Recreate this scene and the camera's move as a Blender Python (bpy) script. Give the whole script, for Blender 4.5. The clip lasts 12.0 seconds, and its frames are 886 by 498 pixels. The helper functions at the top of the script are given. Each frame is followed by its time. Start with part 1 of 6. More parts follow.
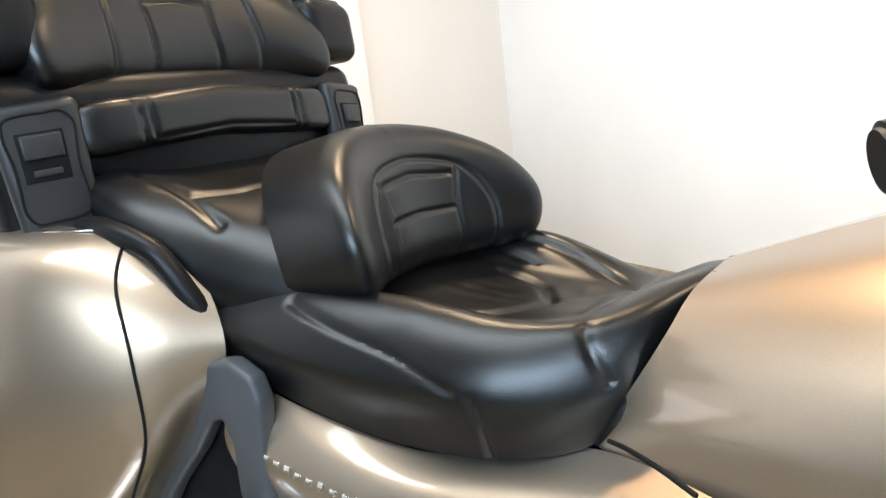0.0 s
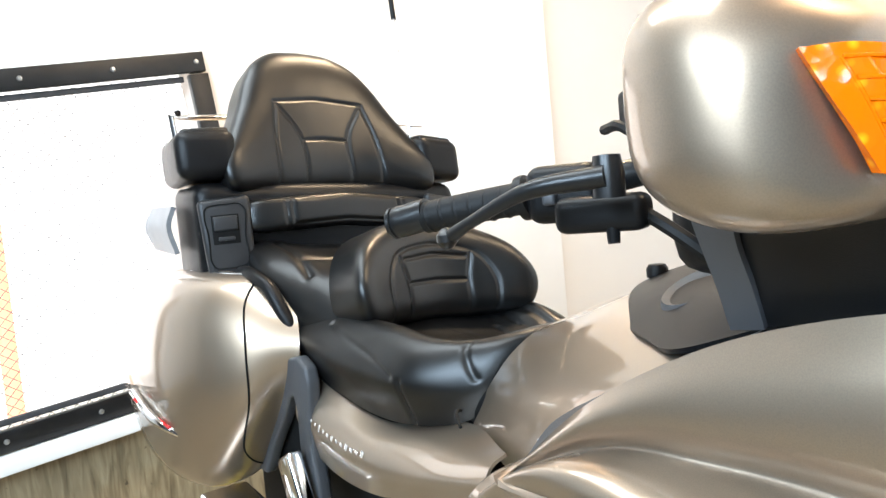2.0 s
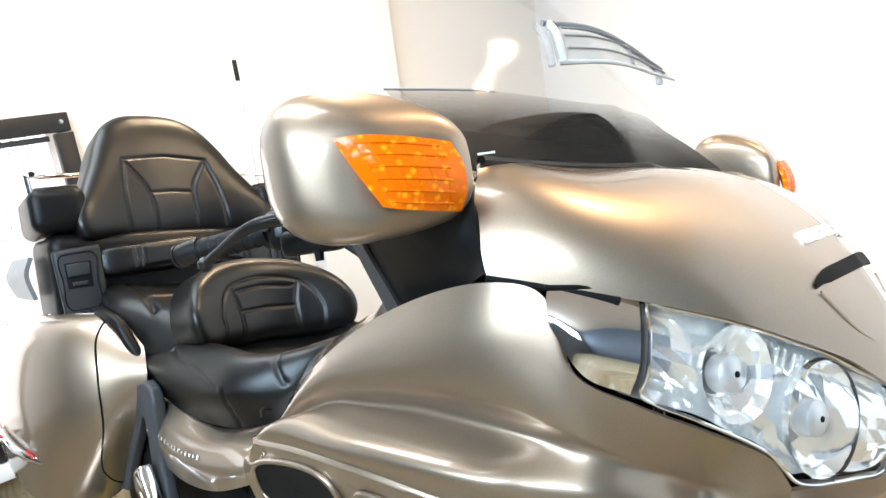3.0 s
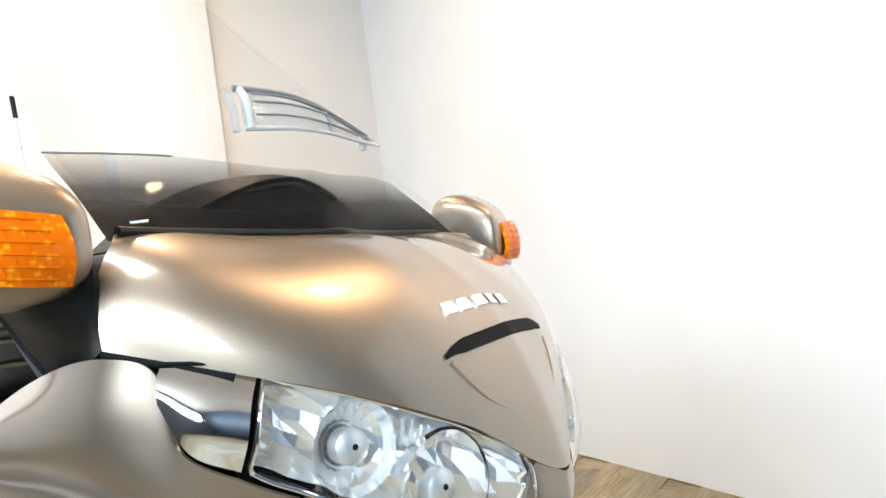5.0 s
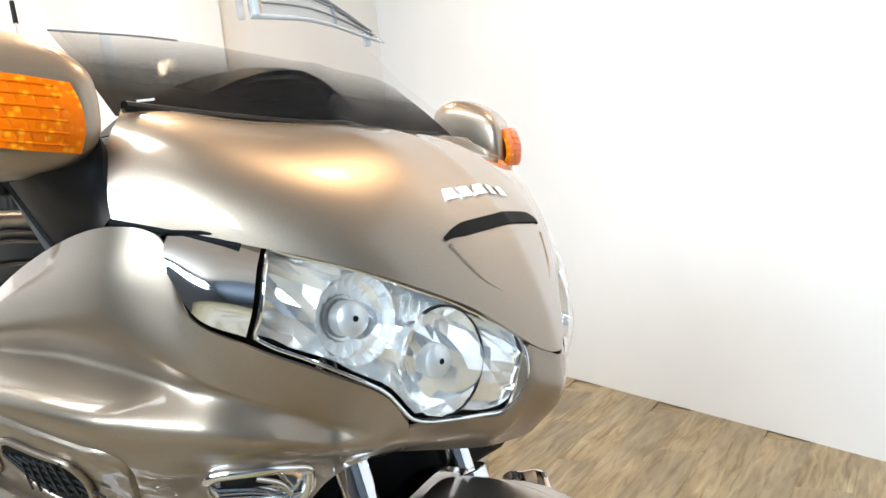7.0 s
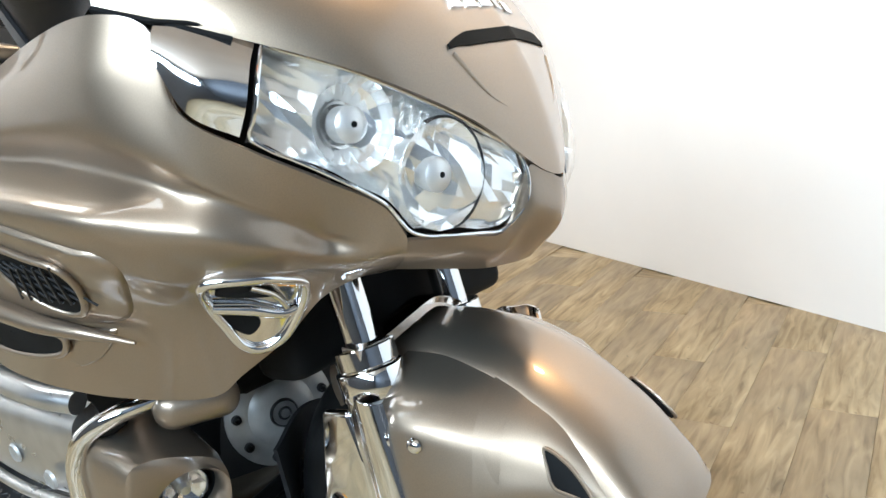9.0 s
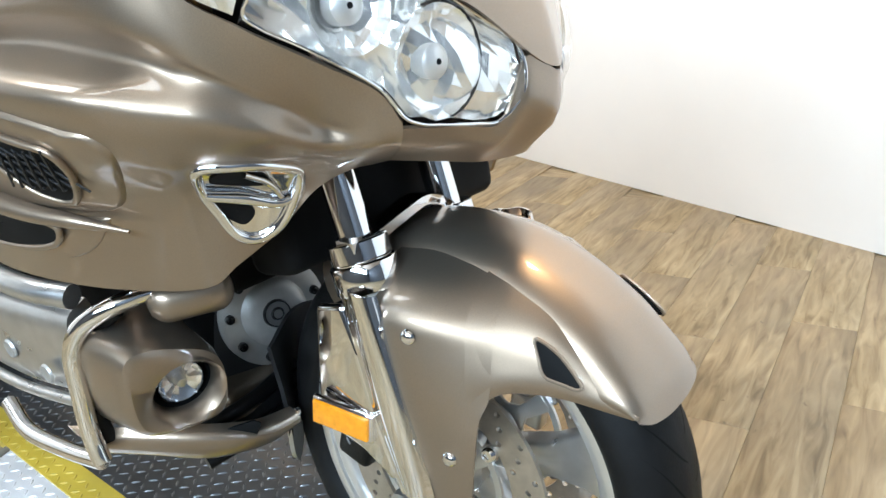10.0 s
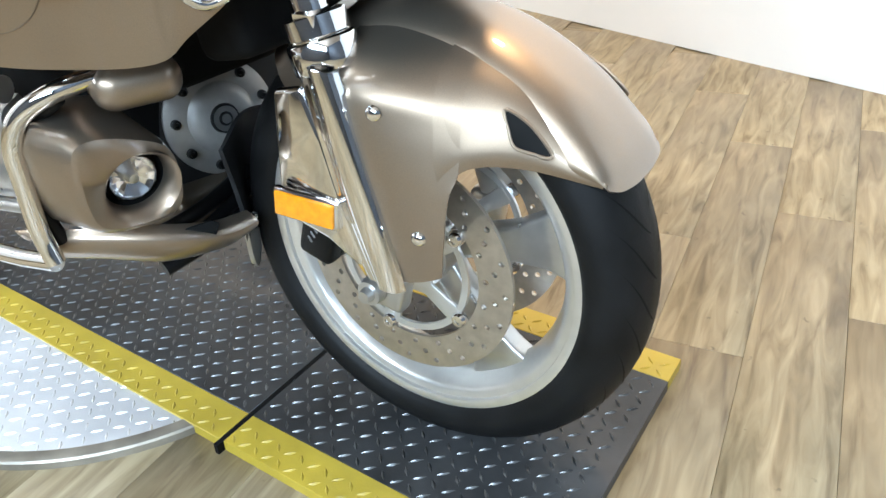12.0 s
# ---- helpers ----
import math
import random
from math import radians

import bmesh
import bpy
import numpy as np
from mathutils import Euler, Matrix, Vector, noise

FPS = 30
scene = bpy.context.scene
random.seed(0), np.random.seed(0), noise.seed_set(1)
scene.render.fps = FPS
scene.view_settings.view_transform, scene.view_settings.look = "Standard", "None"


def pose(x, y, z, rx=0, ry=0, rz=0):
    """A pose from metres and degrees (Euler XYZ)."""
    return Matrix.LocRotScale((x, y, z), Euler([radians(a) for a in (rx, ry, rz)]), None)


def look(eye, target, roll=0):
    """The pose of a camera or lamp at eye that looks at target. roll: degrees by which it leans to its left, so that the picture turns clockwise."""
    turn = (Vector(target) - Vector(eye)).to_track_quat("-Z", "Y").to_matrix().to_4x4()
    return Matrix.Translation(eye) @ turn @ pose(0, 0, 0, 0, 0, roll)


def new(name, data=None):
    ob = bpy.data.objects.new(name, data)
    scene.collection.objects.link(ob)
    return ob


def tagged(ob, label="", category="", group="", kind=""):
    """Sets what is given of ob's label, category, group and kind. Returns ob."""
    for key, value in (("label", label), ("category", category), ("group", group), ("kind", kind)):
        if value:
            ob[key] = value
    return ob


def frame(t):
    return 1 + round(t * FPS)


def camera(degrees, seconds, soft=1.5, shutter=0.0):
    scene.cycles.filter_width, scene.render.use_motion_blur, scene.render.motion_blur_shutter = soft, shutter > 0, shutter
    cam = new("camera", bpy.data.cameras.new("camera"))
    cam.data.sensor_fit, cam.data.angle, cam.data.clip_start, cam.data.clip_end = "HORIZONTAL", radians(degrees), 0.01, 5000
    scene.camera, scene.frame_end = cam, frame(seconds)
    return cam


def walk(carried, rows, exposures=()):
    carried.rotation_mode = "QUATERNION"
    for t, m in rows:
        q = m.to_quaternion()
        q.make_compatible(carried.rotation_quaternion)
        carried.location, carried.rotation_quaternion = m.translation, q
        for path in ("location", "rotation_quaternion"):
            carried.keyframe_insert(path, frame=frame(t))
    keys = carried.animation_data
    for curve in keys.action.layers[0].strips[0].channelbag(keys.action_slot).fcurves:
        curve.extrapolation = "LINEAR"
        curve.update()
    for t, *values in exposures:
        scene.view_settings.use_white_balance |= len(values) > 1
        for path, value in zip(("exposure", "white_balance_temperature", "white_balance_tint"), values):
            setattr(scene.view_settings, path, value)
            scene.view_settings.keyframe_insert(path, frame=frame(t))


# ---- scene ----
cam = camera(58.0, 12.0)
PATH = [
    (0, (-0.564, -0.752, 1.109), (-1.724, 0.797, 0.606), -7.1),
    (0.5, (-0.489, -0.807, 1.1), (-1.863, 0.62, 0.825), -7.9),
    (1, (-0.342, -0.92, 1.113), (-1.856, 0.38, 0.982), -8.0),
    (1.5, (-0.138, -0.892, 1.095), (-1.762, 0.274, 1.036), -7.6),
    (2, (0.061, -0.809, 1.073), (-1.586, 0.315, 0.925), -5.3),
    (2.5, (0.235, -0.84, 1.053), (-1.362, 0.364, 1.013), -8.8),
    (3, (0.388, -0.832, 1.048), (-1.114, 0.485, 0.967), -8.2),
    (3.5, (0.477, -0.74, 1.059), (-1.022, 0.583, 1.0), -6.7),
    (3.7, (0.499, -0.71, 1.057), (-0.958, 0.658, 0.992), -7.1),
    (5.3, (0.546, -0.69, 1.052), (-0.691, 0.881, 1.005), -7.1),
    (5.5, (0.548, -0.691, 1.05), (-0.684, 0.883, 0.988), -6.9),
    (6, (0.554, -0.696, 1.037), (-0.683, 0.872, 0.936), -7.2),
    (6.5, (0.554, -0.707, 1.021), (-0.705, 0.841, 0.875), -6.7),
    (7, (0.552, -0.709, 1.005), (-0.713, 0.827, 0.806), -6.2),
    (8.8, (0.53, -0.709, 0.948), (-0.705, 0.793, 0.476), -5.3),
    (9, (0.526, -0.709, 0.943), (-0.7, 0.79, 0.44), -4.8),
    (9.5, (0.524, -0.714, 0.929), (-0.691, 0.762, 0.34), -4.5),
    (10, (0.525, -0.723, 0.911), (-0.653, 0.743, 0.231), -4.1),
    (10.5, (0.523, -0.736, 0.887), (-0.605, 0.72, 0.107), -3.5),
    (11, (0.522, -0.748, 0.864), (-0.548, 0.699, -0.009), -3.7),
    (11.5, (0.515, -0.759, 0.84), (-0.492, 0.685, -0.11), -3.9),
    (12, (0.502, -0.766, 0.824), (-0.47, 0.668, -0.175), -3.7),
]
EXPOSURES = [(0, -0.17), (1.5, -0.16), (2, -0.06), (2.5, -0.20), (3.5, -0.28), (5.5, -0.45), (7, -0.42), (9, -0.37), (10.5, -0.27), (12, -0.16)]
walk(cam, [(t, look(eye, target, roll)) for t, eye, target, roll in PATH], EXPOSURES)

# ---- world and lights ----
world = bpy.data.worlds.new("world")
world.use_nodes = True
scene.world = world
wn = world.node_tree.nodes
sky = wn.new("ShaderNodeTexSky")
sky.sky_type, sky.sun_disc = "NISHITA", False
sky.sun_elevation, sky.sun_rotation = radians(38), radians(200)
world.node_tree.links.new(sky.outputs[0], wn["Background"].inputs[0])
wn["Background"].inputs[1].default_value = 0.06


def area(name, m, sx, sy, watts, colour=(1, 1, 1)):
    data = bpy.data.lights.new(name, "AREA")
    data.shape, data.size, data.size_y, data.energy, data.color = "RECTANGLE", sx, sy, watts, colour
    ob = new(name, data)
    ob.matrix_world = m
    return ob


# two small warm ceiling lamps and a large cool light panel, and the daylight in the two window openings
LAMPS = [(0.25, 0.95, 0.22, 0.22, 44, (1.0, 0.76, 0.50)), (-1.7, 0.90, 0.22, 0.22, 48, (1.0, 0.76, 0.50)), (-1.30, -0.80, 2.40, 0.80, 72, (0.84, 0.94, 1.0))]
for lx, ly, sx, sy, watts, colour in LAMPS:
    area("ceiling_lamp_light", pose(lx, ly, 2.93), sx, sy, watts, colour)
area("window_daylight", pose(1.10, -3.22, 2.22, 84, 0, 0), 3.7, 0.7, 380, (0.60, 0.80, 1.0))
area("window_daylight", pose(-2.74, -0.45, 1.05, 0, -90, 0), 1.0, 1.1, 5, (0.95, 0.98, 1.0))


# ---- helpers ----
def spline(pts, n, closed=False):
    """n points along a smooth curve through pts."""
    p = np.array(pts, float)
    k = len(p)
    if k == 2 and not closed:
        return p[0] + (p[1] - p[0]) * np.linspace(0, 1, n)[:, None]
    if closed:
        q = np.concatenate([p[-1:], p, p[:2]])
        segs = k
    else:
        q = np.concatenate([[2 * p[0] - p[1]], p, [2 * p[-1] - p[-2]]])
        segs = k - 1
    d = np.maximum(np.linalg.norm(np.diff(q, axis=0), axis=1), 1e-5) ** 0.5
    t = np.r_[0, np.cumsum(d)]
    run = np.linspace(t[1], t[1 + segs], n, endpoint=not closed)
    i = np.clip(np.searchsorted(t, run, side="right") - 1, 1, segs)
    t0, t1, t2, t3 = (t[i + a][:, None] for a in (-1, 0, 1, 2))
    x = run[:, None]
    p0, p1, p2, p3 = (q[i + a] for a in (-1, 0, 1, 2))
    a1 = (t1 - x) / (t1 - t0) * p0 + (x - t0) / (t1 - t0) * p1
    a2 = (t2 - x) / (t2 - t1) * p1 + (x - t1) / (t2 - t1) * p2
    a3 = (t3 - x) / (t3 - t2) * p2 + (x - t2) / (t3 - t2) * p3
    b1 = (t2 - x) / (t2 - t0) * a1 + (x - t0) / (t2 - t0) * a2
    b2 = (t3 - x) / (t3 - t1) * a2 + (x - t1) / (t3 - t1) * a3
    return (t2 - x) / (t2 - t1) * b1 + (x - t1) / (t2 - t1) * b2


def sheet(sections, nu=20, nv=24, round_u=False, round_v=False):
    """A grid (nv, nu, 3) of a smooth surface through the sections."""
    rows = np.array([spline(s, nu, round_u) for s in sections])
    return np.stack([spline(rows[:, i], nv, round_v) for i in range(nu)], 1)


def at(grid, u, v):
    """The place and normal of a grid at u, v in 0..1 (u along a section, v across them)."""
    a, b = grid.shape[0] - 1, grid.shape[1] - 1
    i, j = min(int(v * a), a - 1), min(int(u * b), b - 1)
    fv, fu = v * a - i, u * b - j
    p = (grid[i, j] * (1 - fu) + grid[i, j + 1] * fu) * (1 - fv) + (grid[i + 1, j] * (1 - fu) + grid[i + 1, j + 1] * fu) * fv
    n = np.cross(grid[i, j + 1] - grid[i, j], grid[i + 1, j] - grid[i, j])
    return p, n / max(np.linalg.norm(n), 1e-9)


def mesh_of(name, verts, faces, smooth=True):
    data = bpy.data.meshes.new(name)
    data.from_pydata([tuple(map(float, v)) for v in verts], [], faces)
    data.validate()
    bm = bmesh.new()
    bm.from_mesh(data)
    bpy.data.meshes.remove(data)
    for f in bm.faces:
        f.smooth = smooth
    return bm


def grid_bm(grid, thick=0.004, round_u=False, round_v=False, inward=None):
    """A bmesh of a grid, given thickness away from its outer side (outer side: away from inward)."""
    nv, nu = grid.shape[:2]
    faces = []
    for i in range(nv if round_v else nv - 1):
        for j in range(nu if round_u else nu - 1):
            a, b = (i + 1) % nv, (j + 1) % nu
            faces.append((i * nu + j, i * nu + b, a * nu + b, a * nu + j))
    bm = mesh_of("g", grid.reshape(-1, 3), faces)
    bmesh.ops.remove_doubles(bm, verts=bm.verts, dist=1e-5)
    bm.normal_update()
    if inward is not None:
        c = Vector(inward)
        if sum((f.calc_center_median() - c).dot(f.normal) * f.calc_area() for f in bm.faces) < 0:
            bmesh.ops.reverse_faces(bm, faces=bm.faces)
    if thick:
        bmesh.ops.solidify(bm, geom=bm.faces[:], thickness=thick)
    return bm


def capped(grid):
    """A closed solid from a grid whose sections are rings."""
    bm = grid_bm(grid, 0, round_u=True)
    edges = [e for e in bm.edges if len(e.link_faces) == 1]
    if edges:
        bmesh.ops.holes_fill(bm, edges=edges)
    bmesh.ops.recalc_face_normals(bm, faces=bm.faces)
    for f in bm.faces:
        f.smooth = True
    return bm


def tube(pts, radius, n=40, sides=14, closed=False, taper=None):
    """A round bar along a smooth curve; taper: radii at the points."""
    p = spline(pts, n, closed)
    r = np.interp(np.linspace(0, 1, n), np.linspace(0, 1, len(taper)), taper) if taper else np.full(n, radius)
    tan = np.gradient(p, axis=0) if not closed else np.roll(p, -1, 0) - np.roll(p, 1, 0)
    tan /= np.linalg.norm(tan, axis=1)[:, None]
    up = np.array([0, 0, 1.0]) if abs(tan[0][2]) < 0.9 else np.array([0, 1.0, 0])
    verts = []
    for i in range(n):
        up = up - tan[i] * (up @ tan[i])
        up /= np.linalg.norm(up)
        side = np.cross(tan[i], up)
        for k in range(sides):
            a = 2 * np.pi * k / sides
            verts.append(p[i] + r[i] * (np.cos(a) * up + np.sin(a) * side))
    faces = [(i * sides + k, i * sides + (k + 1) % sides, (i + 1) % n * sides + (k + 1) % sides, (i + 1) % n * sides + k)
             for i in range(n if closed else n - 1) for k in range(sides)]
    if not closed:
        faces += [tuple(range(sides))[::-1], tuple(range((n - 1) * sides, n * sides))]
    bm = mesh_of("t", verts, faces)
    bmesh.ops.recalc_face_normals(bm, faces=bm.faces)
    return bm


def lathe(profile, m, n=48, arc=360.0):
    """A turned shape: profile of (radius, height along local z), placed by m."""
    verts, faces, k = [], [], len(profile)
    full = arc >= 360
    steps = n if full else n + 1
    for i in range(steps):
        a = radians(arc) * i / n
        for r, h in profile:
            verts.append(m @ Vector((r * math.cos(a), r * math.sin(a), h)))
    for i in range(n):
        for j in range(k - 1):
            a, b = i * k, (i + 1) % steps * k
            faces.append((a + j, b + j, b + j + 1, a + j + 1))
    bm = mesh_of("l", verts, faces)
    bmesh.ops.remove_doubles(bm, verts=bm.verts, dist=1e-6)
    bmesh.ops.recalc_face_normals(bm, faces=bm.faces)
    return bm


def slab(outline, depth, m, bevel=0.0, segs=3):
    """A plate: a flat outline (x, y) pushed out along local z by depth, placed by m."""
    bm = bmesh.new()
    low = [bm.verts.new((x, y, 0)) for x, y in outline]
    face = bm.faces.new(low)
    out = bmesh.ops.extrude_face_region(bm, geom=[face])
    bmesh.ops.translate(bm, verts=[v for v in out["geom"] if isinstance(v, bmesh.types.BMVert)], vec=(0, 0, depth))
    bmesh.ops.recalc_face_normals(bm, faces=bm.faces)
    if bevel:
        bmesh.ops.bevel(bm, geom=[e for e in bm.edges], offset=bevel, segments=segs, profile=0.5, affect="EDGES", clamp_overlap=True)
        for f in bm.faces:
            f.smooth = True
    bmesh.ops.transform(bm, matrix=m, verts=bm.verts)
    return bm


def block(sx, sy, sz, m, bevel=0.005, segs=3):
    bm = bmesh.new()
    bmesh.ops.create_cube(bm, size=1)
    bmesh.ops.scale(bm, vec=(sx, sy, sz), verts=bm.verts)
    if bevel:
        bmesh.ops.bevel(bm, geom=bm.edges[:], offset=bevel, segments=segs, profile=0.5, affect="EDGES", clamp_overlap=True)
        for f in bm.faces:
            f.smooth = True
    bmesh.ops.transform(bm, matrix=m, verts=bm.verts)
    return bm


def flip(bm):
    """The same shape on the other side of the machine."""
    other = bm.copy()
    bmesh.ops.scale(other, vec=(1, -1, 1), verts=other.verts)
    bmesh.ops.reverse_faces(other, faces=other.faces)
    return other


def join(*bms):
    data = bpy.data.meshes.new("j")
    out = bmesh.new()
    for b in bms:
        b.to_mesh(data)
        out.from_mesh(data)
        b.free()
    bpy.data.meshes.remove(data)
    return out


def facing(place, normal, up=(0, 0, 1)):
    """A pose at place whose local z looks along normal, with local y towards up."""
    z = Vector(normal).normalized()
    x = Vector(up).cross(z).normalized()
    y = z.cross(x)
    return Matrix.Translation(place) @ Matrix((x, y, z)).transposed().to_4x4()


STAND = [0.0]


def leaning(bm):
    """The machine leans on its side stand: its far side sits lower and further back."""
    for v in bm.verts:
        if v.co.y > 0 and v.co.z > 0.55:
            up = min(1.0, (v.co.z - 0.55) / 0.2)
            front = min(1.0, max(0.0, (v.co.x + 0.9) / 0.4))
            v.co.x -= v.co.y * (0.36 - 0.43 * min(v.co.y, 0.4)) * front * up
            v.co.z -= 0.14 * v.co.y * up


def part(name, bm, material, parent=None, label="", flat=False):
    if STAND[0]:
        leaning(bm)
    data = bpy.data.meshes.new(name)
    bm.to_mesh(data)
    bm.free()
    data.materials.append(material)
    if not flat:
        data.set_sharp_from_angle(angle=radians(38))
    ob = new(name, data)
    ob.parent = parent
    return tagged(ob, label)


def both(name, bm, material, parent, label=""):
    other = flip(bm)
    return part(name, bm, material, parent, label), part(name, other, material, parent, label)


# ---- materials ----
def shader(name, colour, rough=0.5, metal=0.0, **more):
    m = bpy.data.materials.new(name)
    m.use_nodes = True
    b = m.node_tree.nodes["Principled BSDF"]
    b.inputs["Base Color"].default_value = (*colour, 1)
    b.inputs["Roughness"].default_value, b.inputs["Metallic"].default_value = rough, metal
    for key, value in more.items():
        b.inputs[key.replace("_", " ")].default_value = value
    return m, m.node_tree, b


def mottle(tree, b, colour, spread, scale, rough=None, rough_spread=0.1, bump=0.0, bump_scale=400.0, coords="Object", detail=6.0, stretch=None):
    """Uneven colour and roughness at one scale and a fine relief at another."""
    nodes, links = tree.nodes, tree.links
    tc = nodes.new("ShaderNodeTexCoord")
    source = tc.outputs[coords]
    if stretch:
        mp = nodes.new("ShaderNodeMapping")
        mp.inputs["Scale"].default_value = stretch
        links.new(source, mp.inputs[0])
        source = mp.outputs[0]
    n = nodes.new("ShaderNodeTexNoise")
    n.inputs["Scale"].default_value, n.inputs["Detail"].default_value = scale, detail
    links.new(source, n.inputs["Vector"])
    ramp = nodes.new("ShaderNodeValToRGB")
    ramp.color_ramp.elements[0].position, ramp.color_ramp.elements[1].position = 0.3, 0.7
    ramp.color_ramp.elements[0].color = (*[max(0, c * (1 - spread)) for c in colour], 1)
    ramp.color_ramp.elements[1].color = (*[min(1, c * (1 + spread)) for c in colour], 1)
    links.new(n.outputs["Fac"], ramp.inputs[0])
    links.new(ramp.outputs[0], b.inputs["Base Color"])
    if rough is not None:
        mr = nodes.new("ShaderNodeMapRange")
        mr.inputs["To Min"].default_value, mr.inputs["To Max"].default_value = rough - rough_spread, rough + rough_spread
        links.new(n.outputs["Fac"], mr.inputs["Value"])
        links.new(mr.outputs[0], b.inputs["Roughness"])
    if bump:
        n2 = nodes.new("ShaderNodeTexNoise")
        n2.inputs["Scale"].default_value, n2.inputs["Detail"].default_value = bump_scale, 4.0
        links.new(source, n2.inputs["Vector"])
        bp = nodes.new("ShaderNodeBump")
        bp.inputs["Strength"].default_value, bp.inputs["Distance"].default_value = bump, 0.002
        links.new(n2.outputs["Fac"], bp.inputs["Height"])
        links.new(bp.outputs[0], b.inputs["Normal"])
    return source


PAINT, tree, b = shader("bronze_metallic_paint", (0.455, 0.336, 0.238), 0.41, 1.0, Coat_Weight=1.0, Coat_Roughness=0.015)
mottle(tree, b, (0.455, 0.336, 0.238), 0.07, 900.0)
pigment = tree.nodes.new("ShaderNodeBsdfPrincipled")
pigment.inputs["Base Color"].default_value = (0.066, 0.066, 0.058, 1)
pigment.inputs["Roughness"].default_value, pigment.inputs["Coat Weight"].default_value, pigment.inputs["Coat Roughness"].default_value = 0.45, 1.0, 0.015
flake = tree.nodes.new("ShaderNodeMixShader")
flake.inputs[0].default_value = 0.66
tree.links.new(pigment.outputs[0], flake.inputs[1])
tree.links.new(b.outputs[0], flake.inputs[2])
tree.links.new(flake.outputs[0], tree.nodes["Material Output"].inputs["Surface"])
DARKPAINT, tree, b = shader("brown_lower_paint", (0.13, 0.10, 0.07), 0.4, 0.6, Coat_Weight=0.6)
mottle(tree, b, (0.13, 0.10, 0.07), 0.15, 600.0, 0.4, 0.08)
LEATHER, tree, b = shader("black_leather", (0.0030, 0.0030, 0.0031), 0.34, Specular_IOR_Level=0.45)
src = mottle(tree, b, (0.0030, 0.0030, 0.0031), 0.35, 9.0, 0.34, 0.06)
vor = tree.nodes.new("ShaderNodeTexVoronoi")
vor.inputs["Scale"].default_value = 700.0
tree.links.new(src, vor.inputs["Vector"])
bp = tree.nodes.new("ShaderNodeBump")
bp.inputs["Strength"].default_value, bp.inputs["Distance"].default_value = 0.12, 0.001
tree.links.new(vor.outputs["Distance"], bp.inputs["Height"])
tree.links.new(bp.outputs[0], b.inputs["Normal"])
PLASTIC, tree, b = shader("black_plastic", (0.005, 0.005, 0.0055), 0.4, Specular_IOR_Level=0.2)
mottle(tree, b, (0.005, 0.005, 0.0055), 0.25, 14.0, 0.40, 0.07, 0.12, 900.0)
GREYPLASTIC, tree, b = shader("grey_plastic", (0.024, 0.024, 0.026), 0.5)
mottle(tree, b, (0.045, 0.046, 0.050), 0.15, 14.0, 0.5, 0.06, 0.1, 900.0)
# near-black: shade inside openings and covered spaces set as colour; also seams, sipes
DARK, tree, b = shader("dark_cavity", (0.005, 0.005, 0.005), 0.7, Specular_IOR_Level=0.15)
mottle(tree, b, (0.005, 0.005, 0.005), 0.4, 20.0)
CHROME, tree, b = shader("chrome", (0.86, 0.86, 0.87), 0.07, 1.0)
mottle(tree, b, (0.86, 0.86, 0.87), 0.04, 25.0, 0.08, 0.03)
ALLOY, tree, b = shader("cast_alloy", (0.56, 0.555, 0.545), 0.3, 0.9)
mottle(tree, b, (0.56, 0.555, 0.545), 0.10, 30.0, 0.30, 0.08, 0.05, 500.0)
CASTING, tree, b = shader("grey_engine_casting", (0.42, 0.41, 0.39), 0.42, 0.6)
mottle(tree, b, (0.42, 0.41, 0.39), 0.18, 25.0, 0.45, 0.08, 0.15, 420.0)
CARRIER, tree, b = shader("bright_carrier_alloy", (0.66, 0.65, 0.63), 0.34, 0.75)
mottle(tree, b, (0.66, 0.65, 0.63), 0.06, 30.0, 0.34, 0.06)
POLISHED, tree, b = shader("polished_rim_alloy", (0.74, 0.72, 0.685), 0.3, 0.8)
mottle(tree, b, (0.74, 0.72, 0.685), 0.06, 30.0, 0.30, 0.06)
DISC, tree, b = shader("brushed_disc_steel", (0.55, 0.50, 0.44), 0.36, 0.9)
mottle(tree, b, (0.55, 0.50, 0.44), 0.12, 60.0, 0.36, 0.08)
RUBBER, tree, b = shader("tyre_rubber", (0.007, 0.007, 0.0072), 0.55, Specular_IOR_Level=0.2)
mottle(tree, b, (0.007, 0.007, 0.0072), 0.4, 18.0, 0.55, 0.08, 0.15, 350.0)
AMBER, tree, b = shader("amber_lens", (1.0, 0.30, 0.004), 0.14, 0.0, Specular_IOR_Level=0.25)
src = mottle(tree, b, (0.90, 0.185, 0.002), 0.45, 45.0)
cell = tree.nodes.new("ShaderNodeTexVoronoi")
cell.inputs["Scale"].default_value = 120.0
tree.links.new(src, cell.inputs["Vector"])
bp = tree.nodes.new("ShaderNodeBump")
bp.inputs["Strength"].default_value, bp.inputs["Distance"].default_value = 0.22, 0.003
tree.links.new(cell.outputs["Distance"], bp.inputs["Height"])
tree.links.new(bp.outputs[0], b.inputs["Normal"])
# yellow cell centres paint the lens's hot glints into its base colour
facets = tree.nodes.new("ShaderNodeValToRGB")
facets.color_ramp.elements[0].position, facets.color_ramp.elements[1].position = 0.05, 0.42
facets.color_ramp.elements[0].color, facets.color_ramp.elements[1].color = (1.0, 0.40, 0.012, 1), (0.78, 0.145, 0.001, 1)
tree.links.new(cell.outputs["Distance"], facets.inputs[0])
tree.links.new(facets.outputs[0], b.inputs["Base Color"])
